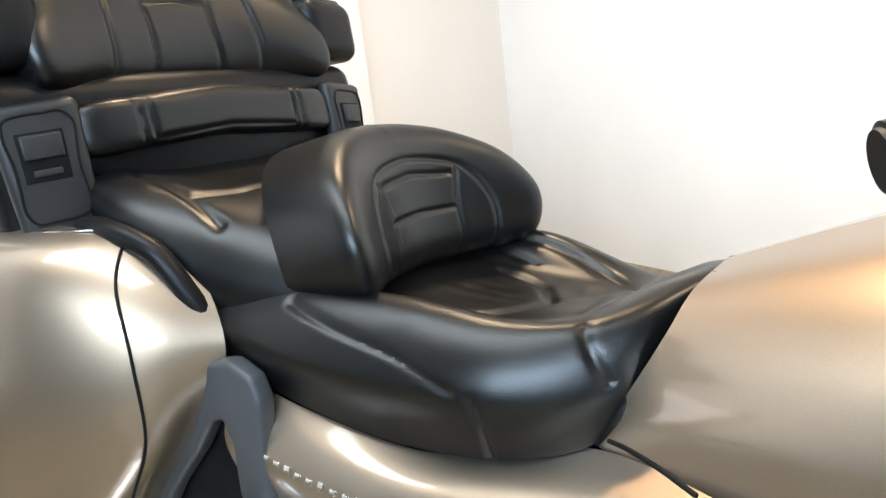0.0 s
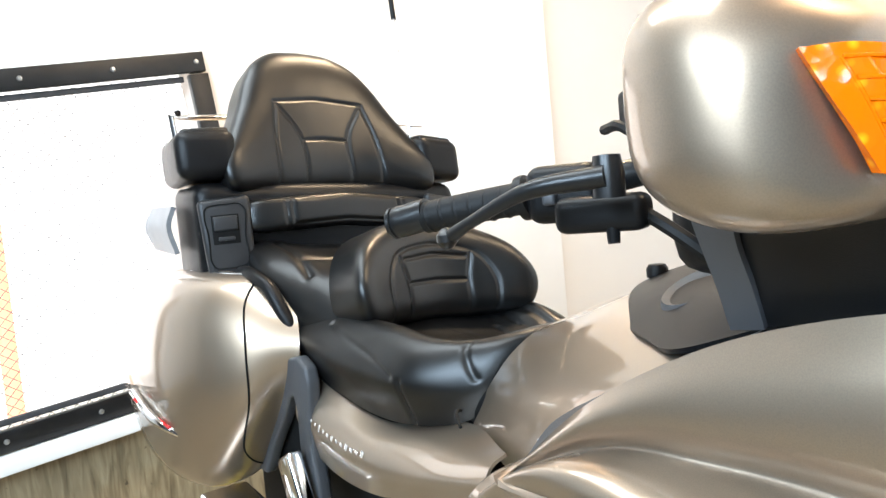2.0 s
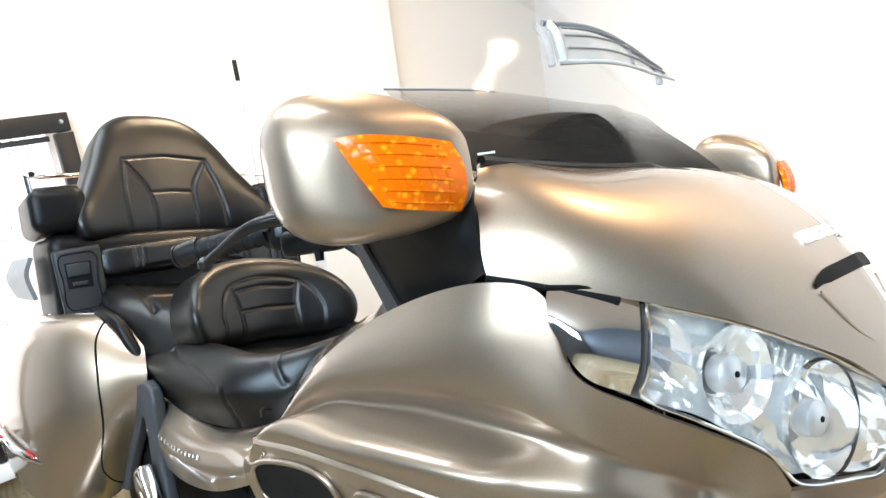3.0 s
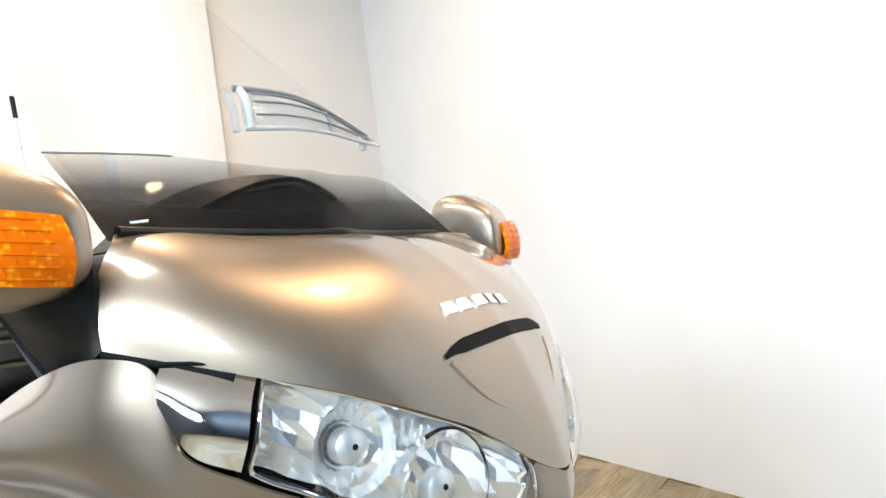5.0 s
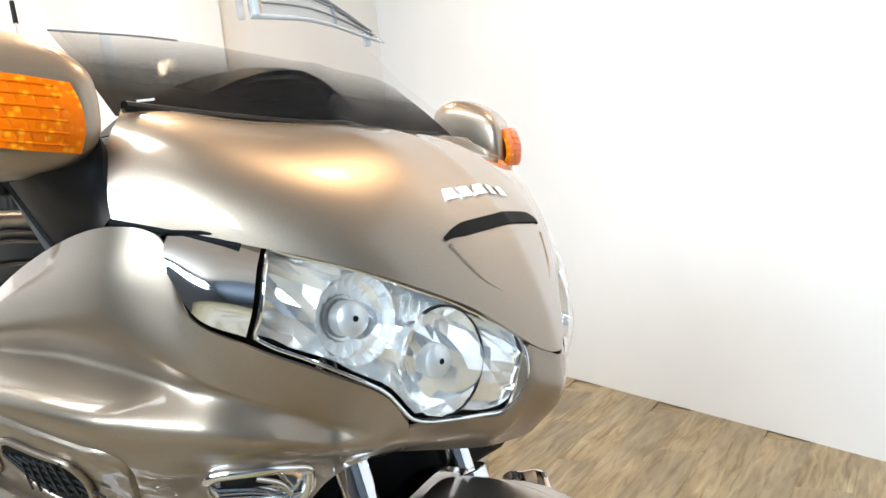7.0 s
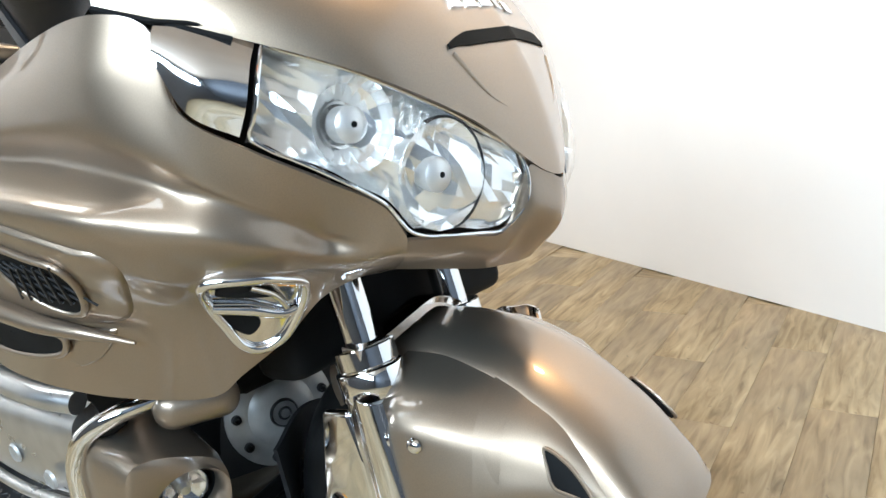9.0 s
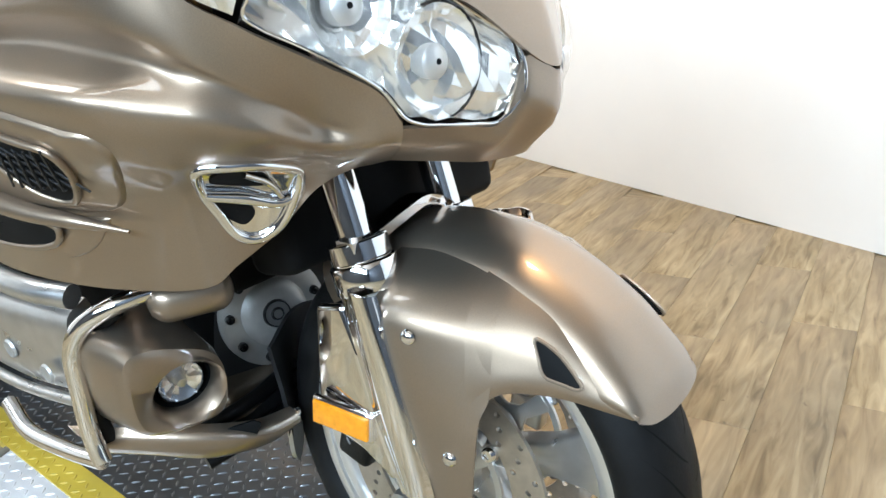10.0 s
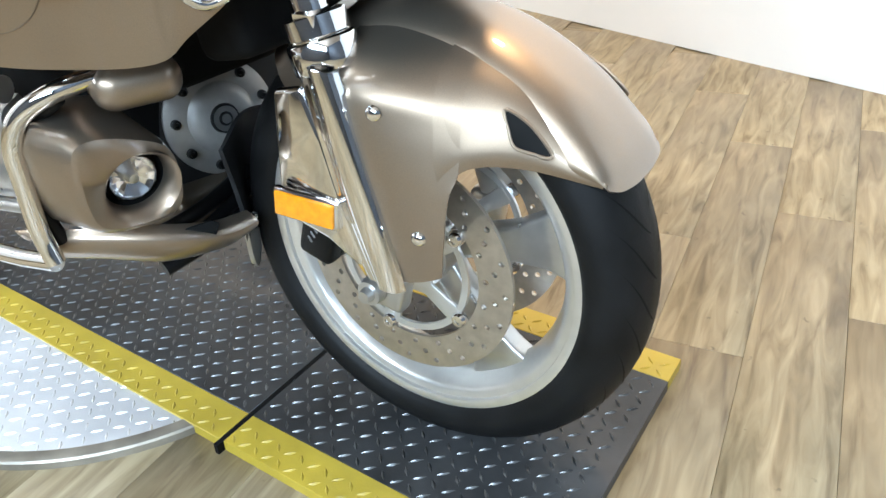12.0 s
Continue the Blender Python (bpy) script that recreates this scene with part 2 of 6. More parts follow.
REFLECTOR, tree, b = shader("amber_reflector", (0.85, 0.30, 0.01), 0.2, 0.0, Coat_Weight=1.0)
mottle(tree, b, (0.85, 0.30, 0.01), 0.15, 120.0, bump=0.4, bump_scale=300.0)
RED, tree, b = shader("red_reflector", (0.5, 0.02, 0.02), 0.2)
mottle(tree, b, (0.5, 0.02, 0.02), 0.1, 120.0)
GLASS, tree, b = shader("clear_plastic", (1, 1, 1), 0.02, 0.0, Transmission_Weight=1.0, IOR=1.12)
SCREEN, tree, b = shader("windscreen_plastic", (0.03, 0.03, 0.03), 0.03, 0.0, Alpha=0.04)
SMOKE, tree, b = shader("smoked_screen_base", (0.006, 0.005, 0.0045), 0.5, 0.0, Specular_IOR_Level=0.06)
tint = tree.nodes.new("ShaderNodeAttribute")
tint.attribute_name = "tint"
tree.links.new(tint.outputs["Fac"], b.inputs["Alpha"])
WALL, tree, b = shader("white_wall_paint", (0.79, 0.79, 0.785), 0.6)
mottle(tree, b, (0.79, 0.79, 0.785), 0.06, 0.9, 0.6, 0.08, 0.08, 120.0)
CREAM, tree, b = shader("cream_wall_paint", (0.73, 0.695, 0.655), 0.6)
mottle(tree, b, (0.73, 0.695, 0.655), 0.04, 1.2, 0.6, 0.08, 0.08, 120.0)
BLACKMETAL, tree, b = shader("black_painted_steel", (0.006, 0.006, 0.0064), 0.34, 0.0, Specular_IOR_Level=0.4)
mottle(tree, b, (0.006, 0.006, 0.0064), 0.4, 20.0, 0.34, 0.08, 0.06, 300.0)
MAT, tree, b = shader("black_tread_plate", (0.046, 0.047, 0.049), 0.40, 0.2)
mottle(tree, b, (0.046, 0.047, 0.049), 0.5, 7.0, 0.42, 0.12, 0.1, 250.0)
YELLOW, tree, b = shader("yellow_safety_paint", (0.50, 0.365, 0.045), 0.45)
mottle(tree, b, (0.50, 0.365, 0.045), 0.15, 9.0, 0.42, 0.1, 0.1, 250.0)
STEEL, tree, b = shader("silver_tread_plate", (0.74, 0.74, 0.76), 0.4, 0.35)
mottle(tree, b, (0.74, 0.74, 0.76), 0.12, 6.0, 0.35, 0.1, 0.08, 250.0)
BARMETAL, tree, b = shader("worn_tread_bar", (0.12, 0.124, 0.128), 0.32, 0.7)
mottle(tree, b, (0.12, 0.124, 0.128), 0.5, 25.0, 0.32, 0.1)
WORN, tree, b = shader("worn_steel_rim", (0.36, 0.33, 0.28), 0.4, 0.6)
mottle(tree, b, (0.36, 0.33, 0.28), 0.3, 14.0, 0.4, 0.1, 0.1, 200.0)
DULLBLACK, tree, b = shader("dull_black_plastic", (0.018, 0.018, 0.019), 0.45, Specular_IOR_Level=0.35)
mottle(tree, b, (0.018, 0.018, 0.019), 0.2, 14.0, 0.45, 0.06, 0.1, 900.0)
VENTGREY, tree, b = shader("pale_grey_plastic", (0.20, 0.20, 0.205), 0.4)
mottle(tree, b, (0.20, 0.20, 0.205), 0.12, 30.0, 0.4, 0.06)
VENTPALE, tree, b = shader("pale_clear_plastic", (0.62, 0.61, 0.60), 0.3, Alpha=0.75)
mottle(tree, b, (0.62, 0.61, 0.60), 0.1, 30.0, 0.3, 0.06)
VENTCLEAR, tree, b = shader("clear_grey_plastic", (0.42, 0.415, 0.41), 0.3, Alpha=0.32)
mottle(tree, b, (0.42, 0.415, 0.41), 0.1, 30.0, 0.3, 0.06)
GREYWALL, tree, b = shader("dark_blue_grey_wall_paint", (0.060, 0.070, 0.088), 0.6)
mottle(tree, b, (0.060, 0.070, 0.088), 0.1, 1.2, 0.6, 0.08, 0.08, 120.0)
MIRROR, tree, b = shader("reflector_metal", (0.94, 0.94, 0.93), 0.15, 0.84)
mottle(tree, b, (0.94, 0.93, 0.91), 0.03, 40.0, 0.14, 0.04)
CEIL, tree, b = shader("tan_ceiling_paint", (0.40, 0.315, 0.245), 0.7)
mottle(tree, b, (0.40, 0.315, 0.245), 0.05, 1.5, 0.7, 0.05)
DAY, tree, b = shader("daylight_outside", (1, 1, 1), 1.0)
b.inputs["Emission Color"].default_value, b.inputs["Emission Strength"].default_value = (1, 1, 1, 1), 1.7
# the pole emits its colour in place of daylight falling on it
ORANGE, tree, b = shader("orange_pole_glow", (1, 0.45, 0.2), 0.6)
b.inputs["Emission Color"].default_value, b.inputs["Emission Strength"].default_value = (1.0, 0.50, 0.36, 1), 1.1


def wood_material():
    m, tree, b = shader("oak_laminate", (0.42, 0.31, 0.18), 0.42)
    n, l = tree.nodes, tree.links
    tc, info = n.new("ShaderNodeTexCoord"), n.new("ShaderNodeObjectInfo")
    off = n.new("ShaderNodeVectorMath")
    off.operation = "MULTIPLY_ADD"
    off.inputs[1].default_value, = ((1, 1, 1),)
    comb = n.new("ShaderNodeCombineXYZ")
    mul = n.new("ShaderNodeMath")
    mul.operation, mul.inputs[1].default_value = "MULTIPLY", 40.0
    l.new(info.outputs["Random"], mul.inputs[0])
    l.new(mul.outputs[0], comb.inputs[0])
    l.new(mul.outputs[0], comb.inputs[1])
    l.new(tc.outputs["Object"], off.inputs[0])
    l.new(comb.outputs[0], off.inputs[2])
    mp = n.new("ShaderNodeMapping")
    mp.inputs["Scale"].default_value = (2.2, 16.0, 2.0)
    l.new(off.outputs[0], mp.inputs[0])
    grain = n.new("ShaderNodeTexNoise")
    grain.inputs["Scale"].default_value, grain.inputs["Detail"].default_value, grain.inputs["Distortion"].default_value = 2.6, 9.0, 0.9
    l.new(mp.outputs[0], grain.inputs["Vector"])
    ramp = n.new("ShaderNodeValToRGB")
    e = ramp.color_ramp.elements
    e[0].position, e[0].color = 0.22, (0.120, 0.083, 0.043, 1)
    e[1].position, e[1].color = 0.72, (0.400, 0.325, 0.205, 1)
    mid = e.new(0.45)
    mid.color = (0.265, 0.206, 0.122, 1)
    l.new(grain.outputs["Fac"], ramp.inputs[0])
    dirt = n.new("ShaderNodeTexNoise")
    dirt.inputs["Scale"].default_value, dirt.inputs["Detail"].default_value = 26.0, 4.0
    l.new(tc.outputs["Object"], dirt.inputs["Vector"])
    speck = n.new("ShaderNodeMapRange")
    speck.inputs["From Min"].default_value, speck.inputs["From Max"].default_value = 0.69, 0.74
    speck.inputs["To Min"].default_value, speck.inputs["To Max"].default_value = 1.0, 0.45
    l.new(dirt.outputs["Fac"], speck.inputs["Value"])
    soil = n.new("ShaderNodeMath")
    soil.operation = "MULTIPLY"
    hsv = n.new("ShaderNodeHueSaturation")
    mr = n.new("ShaderNodeMapRange")
    mr.inputs["To Min"].default_value, mr.inputs["To Max"].default_value = 0.94, 1.06
    l.new(info.outputs["Random"], mr.inputs["Value"])
    l.new(mr.outputs[0], hsv.inputs["Value"])
    patch = n.new("ShaderNodeTexNoise")
    patch.inputs["Scale"].default_value, patch.inputs["Detail"].default_value = 2.3, 3.0
    l.new(off.outputs[0], patch.inputs["Vector"])
    tone = n.new("ShaderNodeMapRange")
    tone.inputs["From Min"].default_value, tone.inputs["From Max"].default_value = 0.3, 0.7
    tone.inputs["To Min"].default_value, tone.inputs["To Max"].default_value = 0.72, 1.18
    l.new(patch.outputs["Fac"], tone.inputs["Value"])
    dull = n.new("ShaderNodeMix")
    dull.data_type, dull.blend_type = "RGBA", "MULTIPLY"
    dull.inputs[0].default_value = 1.0
    l.new(ramp.outputs[0], dull.inputs[6])
    l.new(tone.outputs[0], soil.inputs[0])
    l.new(speck.outputs[0], soil.inputs[1])
    l.new(soil.outputs[0], dull.inputs[7])
    l.new(dull.outputs[2], hsv.inputs["Color"])
    l.new(hsv.outputs[0], b.inputs["Base Color"])
    bp = n.new("ShaderNodeBump")
    bp.inputs["Strength"].default_value, bp.inputs["Distance"].default_value = 0.15, 0.001
    l.new(grain.outputs["Fac"], bp.inputs["Height"])
    l.new(bp.outputs[0], b.inputs["Normal"])
    return m


WOOD = wood_material()

# ---- the room ----
FLOOR = -0.018


def wall(name, a, b, z0, z1, material, thick=0.12, label="", holes=()):
    """An upright wall from a to b, thick to its left; holes as (from, to, low, high) along it."""
    a, b = Vector((*a, 0)), Vector((*b, 0))
    length = (b - a).length
    m = Matrix.Translation(a) @ Matrix.Rotation(math.atan2(b.y - a.y, b.x - a.x), 4, "Z")
    spans = sorted({0.0, length, *(h[0] for h in holes), *(h[1] for h in holes)})
    pieces = []
    for s, e in zip(spans, spans[1:]):
        gaps = [h for h in holes if h[0] <= s + 1e-6 and h[1] >= e - 1e-6]
        levels = [(z0, z1)] if not gaps else [(z0, gaps[0][2]), (gaps[0][3], z1)]
        for low, high in levels:
            if high - low > 1e-4:
                pieces.append(block(e - s, thick, high - low, m @ pose((s + e) / 2, thick / 2, (low + high) / 2), 0))
    ob = part(name, join(*pieces), material, None, label)
    return tagged(ob, label, "wall", kind="structure")


WIN_X, WIN_Y0, WIN_Y1, WIN_Z0, WIN_Z1 = -2.80, -1.20, 0.17, 0.47, 1.635
WIN = Matrix.Translation((WIN_X, WIN_Y1, WIN_Z1)) @ Matrix.Rotation(radians(6.0), 4, "X") @ Matrix.Translation((-WIN_X, -WIN_Y1, -WIN_Z1))


def pierced_wall():
    """The end wall with its window opening."""
    outer = [(3.3, FLOOR), (3.3, 3.0), (-3.4, 3.0), (-3.4, FLOOR)]
    hole = [WIN @ Vector((WIN_X, y, z)) for y, z in ((WIN_Y1 - 0.045, WIN_Z0 + 0.045), (WIN_Y1 - 0.045, WIN_Z1 - 0.045), (WIN_Y0 + 0.045, WIN_Z1 - 0.045), (WIN_Y0 + 0.045, WIN_Z0 + 0.045))]
    verts = []
    for x in (WIN_X, WIN_X - 0.14):
        verts += [(x, y, z) for y, z in outer] + [(x, h.y, h.z) for h in hole]
    faces = []
    for k in range(4):
        n = (k + 1) % 4
        faces += [(k, n, 4 + n, 4 + k), (8 + n, 8 + k, 12 + k, 12 + n), (4 + k, 4 + n, 12 + n, 12 + k), (n, k, 8 + k, 8 + n)]
    bm = mesh_of("w", verts, faces, False)
    bmesh.ops.recalc_face_normals(bm, faces=bm.faces)
    return bm


tagged(part("wall_west", pierced_wall(), CREAM), "cream painted wall with a barred window", "wall", kind="structure")
wall("wall_north", (-3.4, 3.20), (4.2, 0.32), FLOOR, 3.0, WALL, 0.12, "plain white painted wall behind the motorcycle")
wall("wall_east", (3.6, 1.2), (3.6, -3.4), FLOOR, 3.0, GREYWALL, 0.12, "dark blue-grey painted end wall")
wall("wall_south", (-3.0, -3.3), (3.8, -3.3), FLOOR, 3.0, GREYWALL, -0.12, "dark blue-grey painted wall with a long high window", [(2.2, 6.0, 1.85, 2.6)])
glow = part("backdrop", block(4.6, 0.02, 1.3, pose(1.10, -3.60, 2.25), 0), DAY)
tagged(glow, "daylight outside the wide window", "backdrop", kind="structure")
window = tagged(new("window_2"), "long high window with dark bars", "window", kind="structure")
for k in range(5):
    part("window_bar", block(0.05, 0.05, 0.75, pose(-0.76 + 0.93 * k, -3.36, 2.225), 0.003), BLACKMETAL, window, "dark upright bar")
pilaster = part("pilaster", block(0.10, 0.58, 3.03, pose(WIN_X + 0.05, 1.46, 1.485), 0.004), WALL)
tagged(pilaster, "flat white pilaster on the cream wall", "pilaster", kind="structure")
ceiling = part("ceiling", block(7.4, 7.0, 0.1, pose(0.3, -0.1, 3.05), 0), CEIL)
tagged(ceiling, "flat tan ceiling with small light panels", "ceiling", kind="structure")
base_floor = part("floor", block(7.6, 7.4, 0.08, pose(0.3, -0.1, FLOOR - 0.046), 0), WOOD)
tagged(base_floor, "pale oak laminate plank floor", "floor", kind="structure")
for x, y, sx, sy, *_ in LAMPS:
    lamp = part("ceiling_lamp", block(sx + 0.08, sy + 0.08, 0.05, pose(x, y, 2.975), 0.008), WALL)
    tagged(lamp, "flat white ceiling light panel", "ceiling lamp", "ceiling lamps")

# window: steel frame with bolts, mesh screen, daylight beyond
window = tagged(new("window_1"), "black steel window frame with mesh screen", "window", kind="structure")
wy, wz = (WIN_Y0 + WIN_Y1) / 2, (WIN_Z0 + WIN_Z1) / 2
for z in (WIN_Z0 + 0.03, WIN_Z1 - 0.03):
    part("frame_rail", block(0.03, WIN_Y1 - WIN_Y0, 0.07, WIN @ pose(WIN_X + 0.017, wy, z), 0.003), BLACKMETAL, window, "black steel rail")
for y in (WIN_Y0 + 0.03, WIN_Y1 - 0.03):
    part("frame_stile", block(0.03, 0.07, WIN_Z1 - WIN_Z0 - 0.142, WIN @ pose(WIN_X + 0.017, y, wz), 0.003), BLACKMETAL, window, "black steel stile")
inner = part("inner_frame", join(*[block(0.016, WIN_Y1 - WIN_Y0 - 0.15, 0.02, WIN @ pose(WIN_X - 0.01, wy, z), 0.002) for z in (WIN_Z0 + 0.082, WIN_Z1 - 0.082)]), GREYPLASTIC, window, "grey inner rail")
for z in (WIN_Z0 + 0.03, WIN_Z1 - 0.03):
    for k in range(5):
        part("bolt", lathe([(0, 0.006), (0.006, 0.005), (0.009, 0.0)], WIN @ facing((WIN_X + 0.033, WIN_Y1 - 0.03 - 0.285 * k, z), (1, 0, 0)), 12), ALLOY, window, "small bright bolt")
part("window_sill", block(0.09, WIN_Y1 - WIN_Y0 + 0.06, 0.05, WIN @ pose(WIN_X + 0.045, wy, WIN_Z0 - 0.035), 0.004), WALL, window, "white painted sill")


def mesh_screen():
    """Expanded metal: rows of flat diamonds."""
    verts, faces = [], []
    w, h, t = 0.040, 0.0175, 0.0016
    rows, cols = int((WIN_Z1 - WIN_Z0 - 0.1) / h), int((WIN_Y1 - WIN_Y0 - 0.1) / w)
    for i in range(rows):
        for j in range(cols):
            y, z = WIN_Y0 + 0.05 + j * w + (w / 2 if i % 2 else 0), WIN_Z0 + 0.05 + i * h
            for s in (-1, 1):
                k = len(verts)
                verts += [(WIN_X - 0.02, y, z - t), (WIN_X - 0.02, y, z + t), (WIN_X - 0.023, y + s * w / 2, z + h + t), (WIN_X - 0.023, y + s * w / 2, z + h - t)]
                faces.append((k, k + 1, k + 2, k + 3))
    return mesh_of("m", [WIN @ Vector(v) for v in verts], faces, False)


tagged(part("mesh_screen", mesh_screen(), VENTGREY, window, "expanded metal mesh", True), kind="stuff")
outside = part("backdrop", block(0.02, 3.2, 2.6, pose(WIN_X - 0.9, wy, wz), 0), DAY)
tagged(outside, "overexposed daylight outside the window", "backdrop", kind="structure")
pole = part("marker_pole", lathe([(0, -0.7), (0.03, -0.7), (0.03, 0.75), (0, 0.75)], pose(WIN_X - 0.35, -0.52, 1.05), 16), ORANGE)
tagged(pole, "orange pole outside the window, glowing in place of daylight", "pole", kind="structure")
dado = part("trim", block(0.02, 4.2, 0.40, pose(WIN_X + 0.011, -0.9, FLOOR + 0.20), 0.003), WOOD)
tagged(dado, "pale wood cladding below the window", "cladding", kind="structure")

# ---- turntable and tread-plate strip ----
TURN_Z = -3.2
turntable = tagged(new("turntable"), "round silver tread-plate turntable set into the floor", "turntable")
part("disc", lathe([(0, -0.004), (0.412, -0.004), (0.412, -0.018), (0, -0.018)], pose(-0.75, -0.02, 0), 96), STEEL, turntable)
part("rim_ring", lathe([(0.413, -0.018), (0.413, -0.0025), (0.416, -0.001), (0.434, -0.003), (0.437, -0.006), (0.437, -0.018)], pose(-0.75, -0.02, 0), 128), WORN, turntable, "worn bronze-grey rim ring")


def tread(name, x0, x1, y0, y1, m, material, parent, keep=None, label=""):
    """Raised bars of tread plate in the usual basket pattern."""
    verts, faces = [], []
    step = 0.0235
    i = 0
    for ix in range(int((x1 - x0) / step)):
        for iy in range(int((y1 - y0) / step)):
            x, y = x0 + (ix + 0.5) * step, y0 + (iy + 0.5) * step
            if keep and not keep(x, y):
                continue
            a = radians(45 if (ix + iy) % 2 else -45)
            c, s = math.cos(a), math.sin(a)
            k = len(verts)
            for lx, ly, lz in ((-0.0105, 0, 0), (0, -0.0030, 0), (0.0105, 0, 0), (0, 0.0030, 0), (-0.005, 0, 0.0022), (0.005, 0, 0.0022)):
                verts.append(m @ Vector((x + c * lx - s * ly, y + s * lx + c * ly, lz)))
            faces += [(k, k + 1, k + 4), (k + 4, k + 1, k + 5), (k + 1, k + 2, k + 5), (k + 2, k + 3, k + 5), (k + 3, k + 4, k + 5), (k + 3, k, k + 4)]
    return tagged(part(name, mesh_of("b", verts, faces), material, parent, label), kind="stuff")


tread("tread_relief", -0.45, 0.45, -0.45, 0.45, pose(-0.75, -0.02, -0.004), STEEL, turntable, lambda x, y: x * x + y * y < 0.18 and (y < -0.05), "raised silver tread bars")
STRIP = pose(0.0, 0.036, 0, 0, 0, TURN_Z)
strip = tagged(new("wheel_ramp"), "black tread-plate strip with yellow edges under the tyres", "ramp")
S0, SJ, S1, HALF, BAND = -2.6, -0.295, 0.240, 0.267, 0.064
SKEW = 0.06


def on_strip(x, y):
    return x < S1 - SKEW * y - 0.012 and abs(x - SJ + SKEW * y) > 0.014



def strip_piece(x0, x1, y0, y1, skew0, skew1):
    """A flat piece of the strip whose ends run aslant."""
    outline = [(x0 - skew0 * y0, y0), (x1 - skew1 * y0, y0), (x1 - skew1 * y1, y1), (x0 - skew0 * y1, y1)]
    return slab(outline, 0.018, STRIP @ pose(0, 0, -0.018), 0.0008, 1)


for x0, x1, k0, k1 in ((S0, SJ - 0.0048, 0.0, SKEW), (SJ + 0.0048, S1, SKEW, SKEW)):
    part("plate", strip_piece(x0, x1, -HALF + BAND, HALF - BAND, k0, k1), MAT, strip, "black tread plate")
    for s in (-1, 1):
        inner, outer = s * (HALF - BAND + 0.0006), s * HALF
        part("edge_band", strip_piece(x0, x1, min(inner, outer), max(inner, outer), k0, k1), YELLOW, strip, "yellow painted edge")
part("joint", strip_piece(SJ - 0.0045, SJ + 0.0045, -HALF - 0.012, HALF, SKEW, SKEW), DARK, strip, "black joint between the plates")
tread("tread_relief", -1.45, S1, -HALF + BAND, HALF - BAND, STRIP, BARMETAL, strip, on_strip, "raised black tread bars")
for s in (-1, 1):
    tread("tread_relief", -1.45, S1, s * (HALF - BAND / 2) - BAND / 2, s * (HALF - BAND / 2) + BAND / 2, STRIP, YELLOW, strip, on_strip, "raised yellow tread bars")

# ---- the motorcycle ----
bike = tagged(new("motorcycle"), "bronze touring motorcycle with black leather seats and chrome trim", "motorcycle")
AX, AZ, TYRE_R = -0.028, 0.303, 0.303

# front wheel
wheel = tagged(new("front_wheel"), "black tyre on a cast alloy wheel")
wheel.parent = bike
HUB = pose(AX, 0, AZ, 90, 0, 0)  # local z along -y


def tyre_profile(r, half, rim):
    prof = [(rim, half * 0.80), (rim + 0.010, half * 0.95), (rim + 0.028, half), (r - 0.028, half * 0.90), (r - 0.010, half * 0.62), (r - 0.001, half * 0.22)]
    return spline([(a, h, 0) for a, h in prof + [(r, 0)] + [(a, -h) for a, h in reversed(prof)]], 41)


def tyre_bm(r, half, rim):
    return lathe([(p[0], p[1]) for p in tyre_profile(r, half, rim)], HUB, 96)


part("tyre", tyre_bm(TYRE_R, 0.064, 0.232), RUBBER, wheel, "black road tyre with siped tread")


def tread_grooves(r):
    """Slanting sipes, as thin dark inlays that follow the crown."""
    verts, faces = [], []
    crown = tyre_profile(r, 0.064, 0.232)[9:21]
    for k in range(34):
        for s in (-1, 1):
            row = []
            for i in range(9):
                f = i / 8
                h = s * (0.005 + 0.050 * f)
                rr = 0.0007 + float(np.interp(-abs(h), -crown[:, 1], crown[:, 0]))
                a = radians(k * 360 / 34 + (5.3 if s > 0 else 0)) + 0.30 * f ** 1.3
                wide = 0.017 * math.sin(math.pi * min(1, f + 0.1)) + 0.001
                for d in (-wide / 2, wide / 2):
                    row.append(len(verts))
                    verts.append(HUB @ Vector((rr * math.cos(a + d), rr * math.sin(a + d), h)))
            for i in range(8):
                faces.append((row[2 * i], row[2 * i + 1], row[2 * i + 3], row[2 * i + 2]))
    return mesh_of("s", verts, faces)


tagged(part("tread_groove", tread_grooves(TYRE_R), DARK, wheel, "slanting tread sipes"), kind="stuff")
rim_side = [(0.236, 0.050), (0.2345, 0.0535), (0.226, 0.0540), (0.2225, 0.0520), (0.2215, 0.0470), (0.214, 0.0450), (0.2075, 0.0400), (0.2035, 0.0250), (0.197, 0.0160)]
rim_prof = [(0.2385, 0.046)] + rim_side + [(0.192, 0.0)] + [(r, -h) for r, h in reversed(rim_side)] + [(0.2385, -0.046), (0.215, -0.03), (0.213, 0.0), (0.215, 0.03), (0.2385, 0.046)]
part("rim", lathe(rim_prof, HUB, 96), POLISHED, wheel, "bright cast alloy rim")


def spoke_bm(a):
    """A broad flat blade that widens towards the rim."""
    edge = [(0.030, -0.020), (0.080, -0.021), (0.130, -0.026), (0.170, -0.036), (0.201, -0.056)]
    other = [(0.201, 0.050), (0.172, 0.036), (0.130, 0.024), (0.080, 0.020), (0.030, 0.020)]
    return slab(edge + other, 0.034, HUB @ pose(0, 0, -0.017, 0, 0, a), 0.006, 3)


for k in range(5):
    part("spoke", spoke_bm(14 + 72 * k), ALLOY, wheel, "cast alloy spoke")
part("hub", lathe([(0, 0.06), (0.03, 0.06), (0.045, 0.045), (0.042, 0), (0.045, -0.045), (0.03, -0.06), (0, -0.06)], HUB, 32), ALLOY, wheel, "alloy hub")


